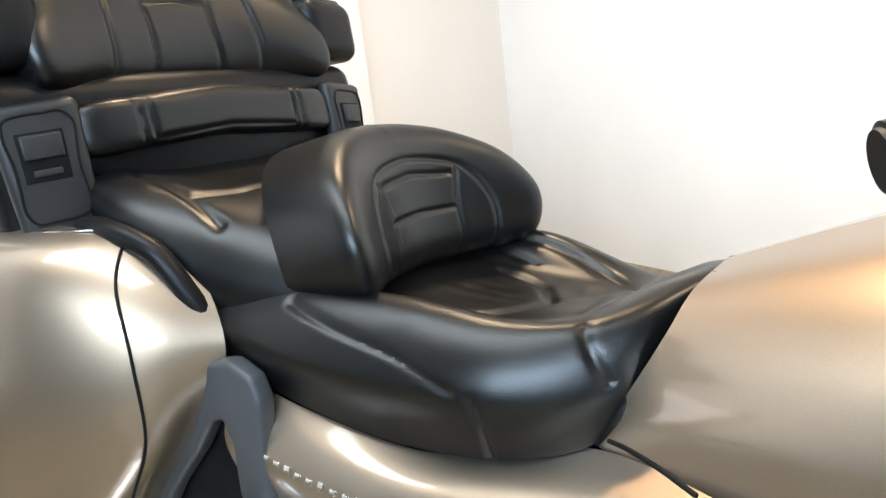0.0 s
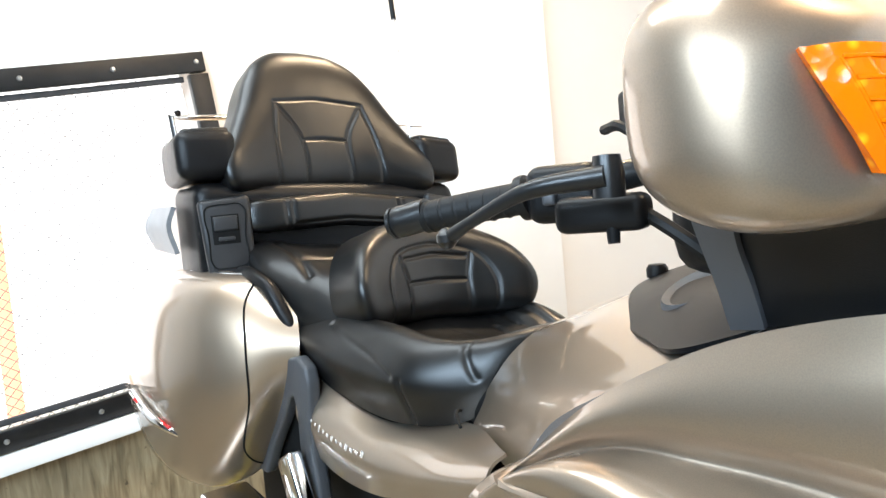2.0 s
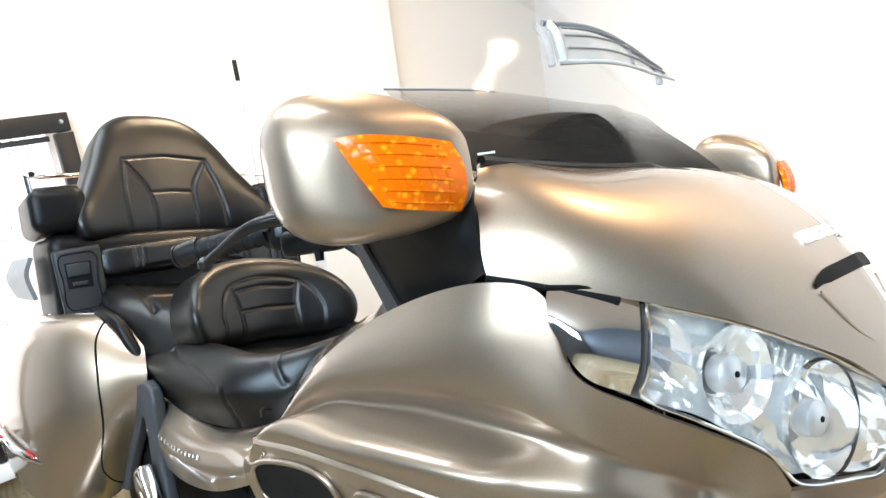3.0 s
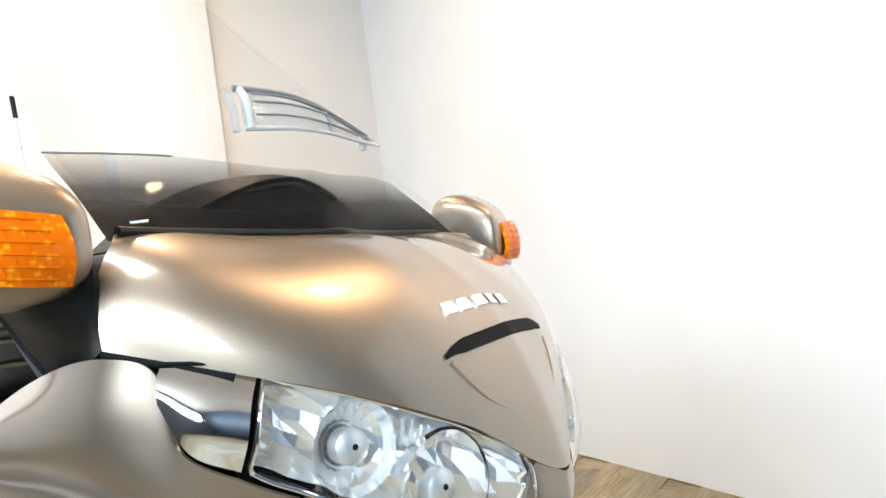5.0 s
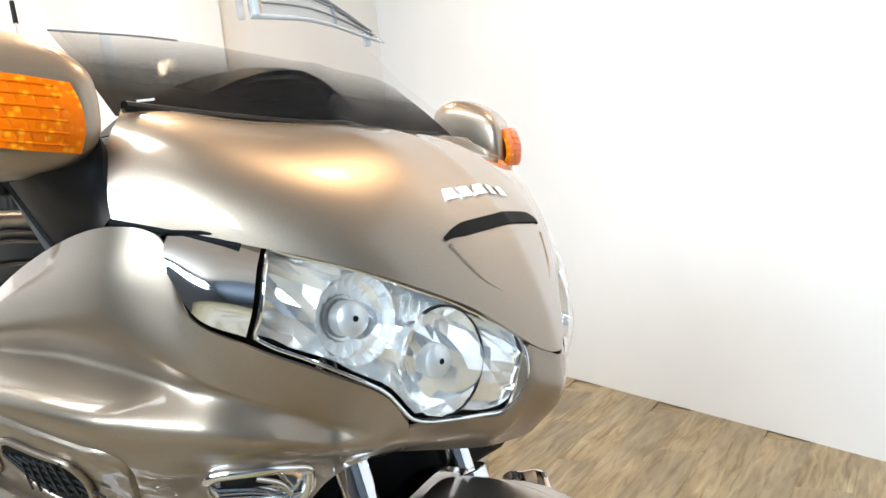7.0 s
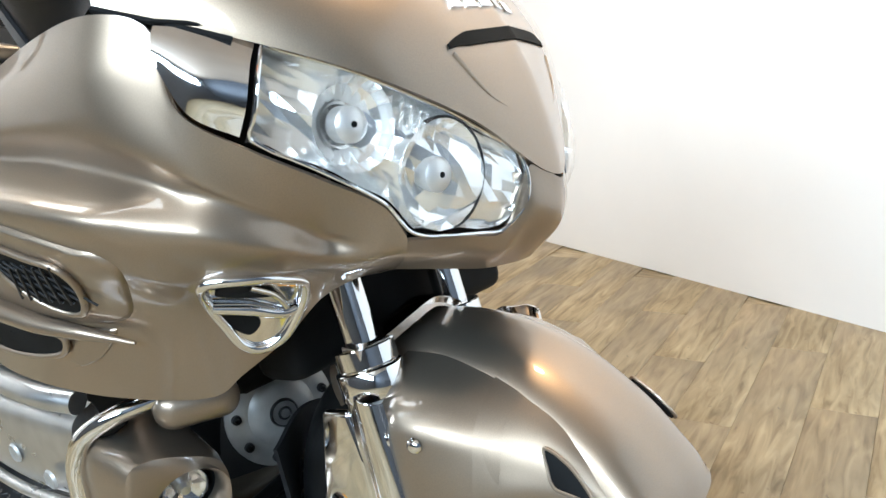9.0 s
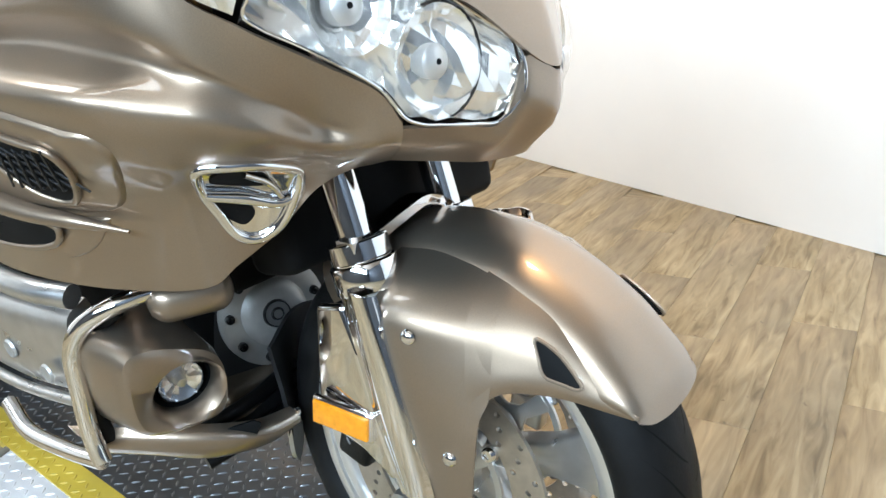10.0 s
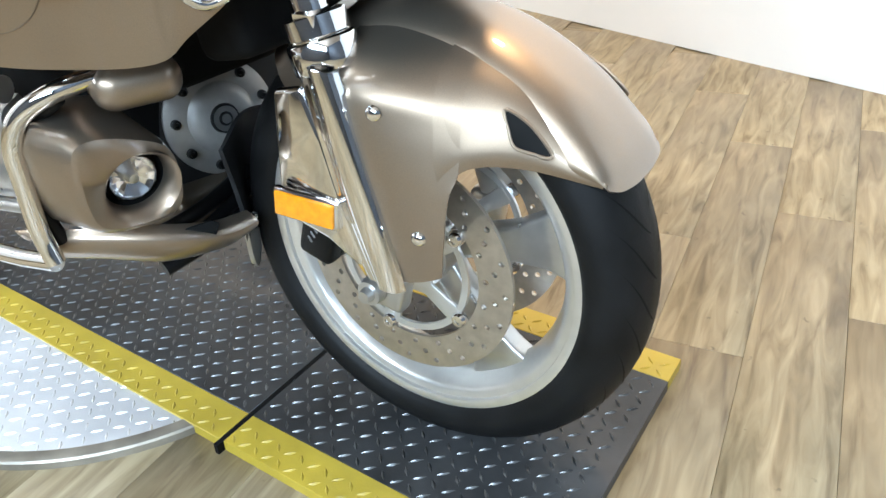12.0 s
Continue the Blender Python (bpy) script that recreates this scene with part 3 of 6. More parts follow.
def disc_bm(h):
    """A brake rotor ring with real drilled holes, built cell by cell."""
    out = []
    cells, r0, r1 = 60, 0.108, 0.155
    verts, faces = [], []
    for k in range(cells):
        rc = (0.118, 0.132, 0.145)[k % 3]
        a0, a1 = 2 * math.pi * k / cells, 2 * math.pi * (k + 1) / cells
        ac = (a0 + a1) / 2
        outer = [(r0, a0), (r0, ac), (r0, a1), (rc, a1), (r1, a1), (r1, ac), (r1, a0), (rc, a0)]
        hole = []
        for i in range(8):
            th = math.radians(225 + 45 * i)
            hole.append((rc + 0.0042 * math.sin(th), ac + 0.0042 * math.cos(th) / rc))
        base = len(verts)
        for z in (h, h - 0.005):
            for r, a in outer + hole:
                verts.append(HUB @ Vector((r * math.cos(a), r * math.sin(a), z)))
        for i in range(8):
            j = (i + 1) % 8
            faces.append((base + i, base + j, base + 8 + j, base + 8 + i))
            faces.append((base + 16 + j, base + 16 + i, base + 24 + i, base + 24 + j))
            faces.append((base + 8 + i, base + 8 + j, base + 24 + j, base + 24 + i))
        for i, j in ((0, 1), (1, 2), (4, 5), (5, 6)):
            faces.append((base + j, base + i, base + 16 + i, base + 16 + j))
    bm = mesh_of("d", verts, faces, False)
    bmesh.ops.remove_doubles(bm, verts=bm.verts, dist=1e-5)
    return bm


for h in (0.072, -0.067):
    disc = part("brake_disc", disc_bm(h), DISC, wheel, "drilled steel brake disc")
    star = []
    for k in range(5):
        star += [(0.036, 72 * k - 30), (0.046, 72 * k - 13), (0.084, 72 * k - 9), (0.091, 72 * k - 7), (0.091, 72 * k + 7), (0.084, 72 * k + 9), (0.046, 72 * k + 13), (0.036, 72 * k + 30)]
    outline = [(r * math.cos(radians(a + 36)), r * math.sin(radians(a + 36))) for r, a in star]
    at_h = h - 0.001 if h > 0 else h - 0.003
    part("disc_carrier", join(slab(outline, 0.005, HUB @ pose(0, 0, at_h), 0.0012),
                              lathe([(0.0865, 0), (0.0865, 0.0045), (0.0955, 0.0045), (0.0955, 0), (0.0865, 0)], HUB @ pose(0, 0, at_h), 60)), CARRIER, disc, "bright alloy disc carrier")
    for k in range(5):
        a = radians(72 * k + 36)
        part("disc_bolt", lathe([(0, 0.0055), (0.004, 0.0055), (0.0045, 0.007), (0.008, 0.007), (0.0105, 0.004), (0.0115, -0.002)], HUB @ pose(0.0985 * math.cos(a), 0.0985 * math.sin(a), h + (0.002 if h > 0 else -0.008)), 18), CHROME, disc, "round disc rivet")

# fork: chrome tubes, caps, covers, axle
FD = Vector((-0.075, 0, 0.27)).normalized()


def fork_point(y, z):
    return Vector((0.004 + FD.x / FD.z * (z - 0.33), y, z))


for s in (-1, 1):
    y = s * 0.125
    leg = part("fork_leg", tube([fork_point(y, 0.335), fork_point(y, 0.42), fork_point(y, 0.60 if s < 0 else 0.50)], 0.029, 20, 24), CASTING, bike, "grey fork slider")
    off = Vector((-0.030, -0.048, -0.02)) if s > 0 else Vector((0, 0, 0))
    part("fork_tube", tube([fork_point(y, 0.56) + off, fork_point(y, 0.70) + off, fork_point(y, 0.82) + off], 0.0205, 12, 28), CHROME, leg, "polished chrome stanchion")
    part("fork_cap", lathe([(0.0215, 0.056), (0.034, 0.056), (0.0355, 0.0545), (0.0355, 0.034), (0.0340, 0.0325), (0.0375, 0.031), (0.039, 0.029), (0.039, 0.0), (0.0375, -0.002), (0.022, -0.002)], facing(fork_point(y, 0.572) + off, FD), 40), CHROME, leg, "chrome dust-seal collar")
    part("axle_nut", lathe([(0, 0.022), (0.008, 0.022), (0.010, 0.012), (0.016, 0.012), (0.018, 0.0)], facing((AX, s * 0.138, AZ), (0, s, 0)), 18), ALLOY, leg, "axle end nut")
    part("axle_clamp", block(0.055, 0.028, 0.05, pose(AX + 0.012, s * 0.122, AZ - 0.002, 0, 12, 0), 0.008), ALLOY, leg, "alloy axle clamp")
    part("brake_caliper", block(0.055, 0.035, 0.10, pose(AX - 0.115, s * 0.085, AZ + 0.035, 0, 18, 0), 0.010), PLASTIC, leg, "black brake caliper")
    for k in range(5):
        part("caliper_lettering", block(0.0028, 0.010, 0.0015, facing((AX - 0.128 + 0.006 * k, s * 0.1032, AZ + 0.020 + 0.008 * k), (0, s, 0)) @ pose(0, 0, 0, 0, 0, 30 * -s), 0.0004), VENTGREY, leg, "pale lettering bar")
part("fork_brace", grid_bm(sheet([[(p[0] - 0.012, p[1], p[2]), (p[0] + 0.014, p[1], p[2])] for p in
     ((-0.068, -0.155, 0.632), (-0.066, -0.115, 0.636), (-0.064, -0.075, 0.646), (-0.068, -0.03, 0.652), (-0.080, 0.01, 0.642), (-0.095, 0.05, 0.624), (-0.108, 0.085, 0.607), (-0.116, 0.11, 0.597))], 6, 40), 0.012, inward=(0, 0, 0)), CHROME, bike, "wavy chrome fork brace")

# front mudguard


def guard_point(theta, phi, r=0.322, half=0.086):
    """theta round the wheel from the front, phi across (-1..1)."""
    a = radians(theta + 4.0 * phi * phi * float(np.interp(theta, (28, 42), (1, 0))))
    drop = float(np.interp(theta, (28, 36, 42, 60), (0.008, 0.036, 0.056, 0.070))) * abs(phi) ** 2.6
    rr = r - drop
    half = half * float(np.interp(theta, (28, 40), (0.86, 1.0)))
    return (AX + rr * math.cos(a), half * math.sin(radians(90) * max(-1, min(1, phi * 1.02))), AZ + rr * math.sin(a))


guard = part("front_mudguard", grid_bm(sheet([[guard_point(th, ph, 0.322 - (0.006 if th < 30 else 0)) for ph in (-1, -0.85, -0.6, -0.3, 0, 0.3, 0.6, 0.85, 1)] for th in (28, 34, 42, 50, 66, 82, 98, 112, 124)], 36, 48), 0.004, inward=(AX, 0, AZ)), PAINT, bike, "bronze painted front mudguard")


# near-black sheet added to darken the inside of the guard
part("guard_inner_sheet", grid_bm(sheet([[guard_point(th, ph, 0.3155 - (0.006 if th < 30 else 0), 0.080) for ph in (-1, -0.85, -0.6, -0.3, 0, 0.3, 0.6, 0.85, 1)] for th in (29, 34, 42, 50, 66, 82, 98, 112, 124)], 30, 40), 0.002, inward=(AX, 0, AZ)), DARK, guard, "black sheet added inside the mudguard")


def skirt_bm(s):
    """The flat fork guard: a leg beside the fork and an arm that runs forward and melts into the mudguard."""
    leg = [
        [(-0.060, 0.060, 0.606), (-0.010, 0.060, 0.609), (0.040, 0.060, 0.602), (0.090, 0.060, 0.588)],
        [(-0.055, 0.125, 0.584), (-0.014, 0.122, 0.587), (0.040, 0.112, 0.580), (0.092, 0.098, 0.565)],
        [(-0.050, 0.150, 0.560), (-0.010, 0.154, 0.560), (0.044, 0.142, 0.555), (0.095, 0.116, 0.545)],
        [(-0.045, 0.154, 0.530), (-0.002, 0.159, 0.530), (0.050, 0.148, 0.525), (0.098, 0.126, 0.517)],
        [(-0.035, 0.155, 0.478), (0.008, 0.160, 0.478), (0.058, 0.152, 0.475), (0.0975, 0.135, 0.475)],
        [(-0.030, 0.155, 0.455), (0.012, 0.159, 0.455), (0.058, 0.153, 0.453), (0.0905, 0.142, 0.455)],
        [(-0.020, 0.153, 0.400), (0.022, 0.157, 0.400), (0.058, 0.154, 0.400), (0.0835, 0.147, 0.402)],
        [(-0.008, 0.150, 0.335), (0.034, 0.154, 0.340), (0.060, 0.152, 0.347), (0.0780, 0.147, 0.354)],
    ]
    arm = [
        [(0.060, 0.060, 0.598), (0.066, 0.108, 0.574), (0.070, 0.130, 0.551), (0.074, 0.139, 0.522), (0.076, 0.145, 0.490), (0.080, 0.144, 0.462)],
        [(0.095, 0.060, 0.586), (0.100, 0.094, 0.563), (0.103, 0.111, 0.542), (0.105, 0.121, 0.517), (0.106, 0.127, 0.495), (0.106, 0.126, 0.482)],
        [(0.145, 0.060, 0.558), (0.148, 0.083, 0.541), (0.150, 0.094, 0.525), (0.151, 0.101, 0.508), (0.152, 0.104, 0.494), (0.152, 0.102, 0.482)],
        [(0.226, 0.052, 0.480), (0.228, 0.062, 0.477), (0.229, 0.067, 0.474), (0.230, 0.070, 0.470), (0.231, 0.071, 0.466), (0.231, 0.070, 0.462)],
    ]
    return join(*[grid_bm(sheet([[(x, s * y, z) for x, y, z in q] for q in sec], a, b), 0.004, inward=(0, 0, 0.45)) for sec, a, b in ((leg, 30, 44), (arm, 30, 36))])


for s in (-1, 1):
    side = part("mudguard_side", skirt_bm(s), PAINT, bike, "bronze painted fork guard")
    for p in ((0.014, s * 0.1575, 0.540), (0.056, s * 0.1545, 0.402)):
        part("screw", lathe([(0, 0.005), (0.004, 0.0048), (0.0075, 0.003), (0.009, 0)], facing(p, (0.1, s, 0.05)), 20), CHROME, side, "domed chrome screw")
    slot = spline([(-0.023, 0.026, 0), (-0.006, 0.019, 0), (0.010, 0.006, 0), (0.026, -0.016, 0), (0.006, -0.013, 0), (-0.011, -0.008, 0), (-0.018, 0.008, 0)], 28, True)
    slot_m = facing((0.160, s * 0.0985, 0.515), (0.25, s, 0.42))
    outline = [(x, y) for x, y, _ in slot] if s < 0 else [(-x, y) for x, y, _ in slot][::-1]
    part("vent_slot", slab(outline, 0.006, slot_m, 0.001), DARK, side, "black triangular vent slot")
    part("vent_slot_lip", tube([slot_m @ Vector((x * 1.05, y * 1.05, 0.0045)) for x, y in outline[::2]], 0.0022, 56, 8, True), PAINT, side, "rounded painted lip")
    cover = part("fork_cover", grid_bm(sheet([[(l - 0.003, s * 0.142, z), (l + 0.001, s * 0.156, z + 0.002), (0.70 * l + 0.30 * r, s * 0.160, z + 0.003), (0.45 * l + 0.55 * r, s * 0.172, z + 0.004), (r - 0.006, s * 0.169, z + 0.002), (r, s * 0.156, z)]
                                      for l, r, z in ((-0.084, -0.026, 0.578), (-0.072, -0.006, 0.50), (-0.056, 0.014, 0.42), (-0.034, 0.028, 0.36), (-0.020, 0.034, 0.329))], 30, 24), 0.003, inward=(-0.02, 0, 0.45)), CHROME, bike, "long chrome fork cover")
    plate = [(-0.122, 0.548), (-0.080, 0.556), (-0.062, 0.500), (-0.045, 0.430), (-0.020, 0.355), (-0.026, 0.344), (-0.070, 0.372), (-0.128, 0.388), (-0.136, 0.427), (-0.130, 0.480)]
    refl = part("reflector_holder", slab(plate, 0.014, pose(0, -0.146 if s < 0 else 0.160, 0, 90, 0, 0), 0.006, 4), CHROME, bike, "chrome reflector holder")
    c = Vector((-0.090, s * 0.166, 0.413))
    part("reflector_base", block(0.090, 0.038, 0.010, facing(c, (0.10, s, 0.05)) @ pose(0, 0, 0, 0, 0, -5 if s < 0 else 5), 0.004), CHROME, refl, "chrome reflector frame")
    part("reflector", block(0.081, 0.030, 0.010, facing(c + Vector((0, s * 0.004, 0)), (0.10, s, 0.05)) @ pose(0, 0, 0, 0, 0, -5 if s < 0 else 5), 0.002), REFLECTOR, refl, "amber side reflector")
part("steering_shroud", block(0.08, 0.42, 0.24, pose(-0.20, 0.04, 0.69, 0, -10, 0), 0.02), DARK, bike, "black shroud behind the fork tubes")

# upper cowl round the nose
STAND[0] = 1.0
def mirrored(sections):
    """Sections from the near edge to the middle, and on to the far edge."""
    return sections + [[(x, -y, z) for x, y, z in s] for s in sections[-2::-1]]


COWL = sheet(mirrored([
    [(-0.141, -0.308, 1.092), (-0.126, -0.336, 1.060), (-0.114, -0.350, 1.025), (-0.106, -0.354, 0.992)],
    [(-0.158, -0.240, 1.091), (-0.092, -0.288, 1.058), (-0.052, -0.308, 1.012), (-0.034, -0.302, 0.966)],
    [(-0.172, -0.150, 1.081), (-0.062, -0.205, 1.050), (0.004, -0.222, 0.996), (0.040, -0.212, 0.925)],
    [(-0.170, -0.070, 1.073), (-0.056, -0.115, 1.042), (0.030, -0.125, 0.970), (0.084, -0.112, 0.872)],
    [(-0.168, 0.000, 1.070), (-0.052, 0.000, 1.038), (0.058, 0.000, 0.960), (0.112, 0.000, 0.802)],
]), 40, 90)


def evened(grid, du=2, dv=6):
    """A smoother grid with the same border: a low polynomial plus the border's rest, blended inwards."""
    nv, nu = grid.shape[:2]
    v, u = np.meshgrid(np.linspace(-1, 1, nv), np.linspace(0, 1, nu), indexing="ij")
    terms = np.stack([u ** i * v ** j for i in range(du + 1) for j in range(dv + 1)], -1).reshape(nv * nu, -1)
    fit = (terms @ np.linalg.lstsq(terms, grid.reshape(-1, 3), rcond=None)[0]).reshape(grid.shape)
    r = grid - fit
    a, b = u[..., None], (v[..., None] + 1) / 2
    edge = (1 - a) * r[:, :1] + a * r[:, -1:] + (1 - b) * r[:1] + b * r[-1:]
    edge -= (1 - a) * (1 - b) * r[0, 0] + a * (1 - b) * r[0, -1] + (1 - a) * b * r[-1, 0] + a * b * r[-1, -1]
    return fit + edge


COWL = evened(COWL)
cowl = part("upper_cowl", grid_bm(COWL, 0.004, inward=(-0.2, 0, 0.9)), PAINT, bike, "bronze painted nose cowl")

# side fairing
FAIR_REAR = [
    [(-0.508, -0.363, 0.812), (-0.532, -0.376, 0.797), (-0.558, -0.386, 0.770), (-0.572, -0.374, 0.730), (-0.572, -0.354, 0.680), (-0.560, -0.335, 0.605)],
    [(-0.385, -0.372, 0.900), (-0.400, -0.376, 0.862), (-0.418, -0.416, 0.845), (-0.430, -0.390, 0.775), (-0.430, -0.368, 0.700), (-0.420, -0.342, 0.600)],
    [(-0.255, -0.360, 0.960), (-0.266, -0.370, 0.880), (-0.269, -0.418, 0.841), (-0.260, -0.404, 0.799), (-0.270, -0.354, 0.700), (-0.262, -0.318, 0.600)],
    [(-0.106, -0.354, 0.986), (-0.112, -0.357, 0.866), (-0.110, -0.394, 0.824), (-0.127, -0.374, 0.780), (-0.142, -0.314, 0.710), (-0.148, -0.270, 0.608)],
    [(-0.062, -0.337, 0.972), (-0.070, -0.346, 0.854), (-0.081, -0.372, 0.813), (-0.095, -0.350, 0.767), (-0.114, -0.300, 0.715), (-0.122, -0.256, 0.630)],
]
FAIR_FRONT = [
    [(-0.040, -0.336, 0.906), (-0.039, -0.324, 0.838), (-0.039, -0.338, 0.801), (-0.058, -0.302, 0.757), (-0.072, -0.266, 0.730), (-0.086, -0.224, 0.664)],
    [(-0.008, -0.298, 0.870), (-0.017, -0.280, 0.810), (-0.012, -0.284, 0.782), (-0.025, -0.254, 0.754), (-0.035, -0.232, 0.742), (-0.055, -0.193, 0.705)],
    [(0.024, -0.246, 0.835), (-0.006, -0.218, 0.775), (-0.004, -0.218, 0.758), (-0.008, -0.204, 0.745), (-0.014, -0.190, 0.734), (-0.025, -0.170, 0.722)],
    [(0.047, -0.200, 0.804), (0.036, -0.197, 0.772), (0.030, -0.195, 0.758), (0.020, -0.186, 0.746), (0.008, -0.176, 0.736), (-0.010, -0.158, 0.725)],
    [(0.054, -0.182, 0.774), (0.052, -0.180, 0.767), (0.047, -0.177, 0.757), (0.036, -0.170, 0.747), (0.022, -0.160, 0.738), (0.004, -0.148, 0.728)],
]


def creased(section, depth, belly):
    """A swelling above and a hollow under the brow line over the shoulder."""
    a, b = np.array(section[0]), np.array(section[1])
    swell = a + (b - a) * 0.42 + np.array([0.3 * belly, -belly, 0])
    brow = a + (b - a) * 0.86 + np.array([0, -depth * 0.5, 0])
    return [section[0], tuple(swell), tuple(brow), tuple(b + np.array([0, depth, -1.2 * depth]))] + section[2:]


HOLLOW = (0.0, 0.006, 0.012, 0.012, 0.010, 0.005, 0.003, 0.001, 0.0, 0.0)
BELLY = (0.002, 0.006, 0.010, 0.010, 0.006, 0.002, 0.0, 0.0, 0.0, 0.0)
FAIR = sheet([creased(s, d, e) for s, d, e in zip(FAIR_REAR + FAIR_FRONT, HOLLOW, BELLY)], 80, 90)


def fair_at(x, z):
    """The side fairing's y and outward normal at x, z."""
    d = (FAIR[..., 0] - x) ** 2 + (FAIR[..., 2] - z) ** 2 + 3e-4 * (0.42 + FAIR[..., 1])
    i, j = np.unravel_index(np.argmin(d), d.shape)
    i, j = min(max(i, 1), FAIR.shape[0] - 2), min(max(j, 1), FAIR.shape[1] - 2)
    n = np.cross(FAIR[i + 1, j] - FAIR[i - 1, j], FAIR[i, j + 1] - FAIR[i, j - 1])
    n = n / np.linalg.norm(n)
    n = n if n[1] < 0 else -n
    y = FAIR[i, j, 1] - (n[0] * (x - FAIR[i, j, 0]) + n[2] * (z - FAIR[i, j, 2])) / n[1]
    return y, n


def on_fair(x, z, out=0.0):
    y, n = fair_at(x, z)
    return np.array((x, y, z)) + n * out


side_fairing = both("side_fairing", grid_bm(FAIR, 0.004, inward=(-0.2, 0, 0.8)), PAINT, bike, "bronze painted side fairing")
CHIN = sheet(mirrored([
    [(0.053, -0.180, 0.769), (0.036, -0.169, 0.747), (0.005, -0.148, 0.728)],
    [(0.076, -0.122, 0.762), (0.068, -0.115, 0.742), (0.036, -0.105, 0.720)],
    [(0.090, -0.076, 0.757), (0.084, -0.074, 0.736), (0.052, -0.068, 0.712)],
    [(0.103, -0.044, 0.818), (0.104, -0.046, 0.768), (0.062, -0.04, 0.710)],
    [(0.112, 0.000, 0.798), (0.108, 0.000, 0.752), (0.066, 0.000, 0.708)],
]), 14, 48)
part("chin_cowl", grid_bm(CHIN, 0.004, inward=(-0.1, 0, 0.75)), PAINT, bike, "bronze painted chin below the headlights")

# added panel: gives the mudguard a dark reflection and blocks lamp light
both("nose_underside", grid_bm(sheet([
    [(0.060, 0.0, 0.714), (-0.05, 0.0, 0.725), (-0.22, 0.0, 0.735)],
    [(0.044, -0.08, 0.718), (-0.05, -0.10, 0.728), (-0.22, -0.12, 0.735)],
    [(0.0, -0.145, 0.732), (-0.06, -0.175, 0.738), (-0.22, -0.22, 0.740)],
], 10, 12), 0.004, inward=(-0.1, 0, 1.0)), DARK, bike, "black panel added under the nose to darken reflections")

# headlights
LENS = sheet([
    [(-0.008, -0.268, 0.951), (0.002, -0.282, 0.935), (0.002, -0.292, 0.900), (-0.010, -0.294, 0.876)],
    [(0.038, -0.208, 0.922), (0.050, -0.222, 0.897), (0.048, -0.234, 0.865), (0.026, -0.242, 0.840)],
    [(0.066, -0.148, 0.890), (0.080, -0.160, 0.862), (0.078, -0.172, 0.828), (0.048, -0.198, 0.806)],
    [(0.074, -0.130, 0.880), (0.088, -0.142, 0.848), (0.086, -0.152, 0.808), (0.058, -0.178, 0.777)],
    [(0.086, -0.092, 0.856), (0.097, -0.098, 0.828), (0.094, -0.106, 0.792), (0.074, -0.126, 0.764)],
    [(0.096, -0.052, 0.832), (0.103, -0.050, 0.808), (0.101, -0.052, 0.782), (0.088, -0.074, 0.757)],
], 20, 40)
fade = np.linspace(1, 0.2, 20)[:, None, None]
INNER = LENS[::2, ::2] + np.array([-0.042, 0.032, -0.006]) * fade
INNER = INNER + np.random.default_rng(4).normal(0, 0.0009, INNER.shape)


def border(g):
    return np.concatenate([g[0, :-1], g[:-1, -1], g[-1, :0:-1], g[:0:-1, 0]])


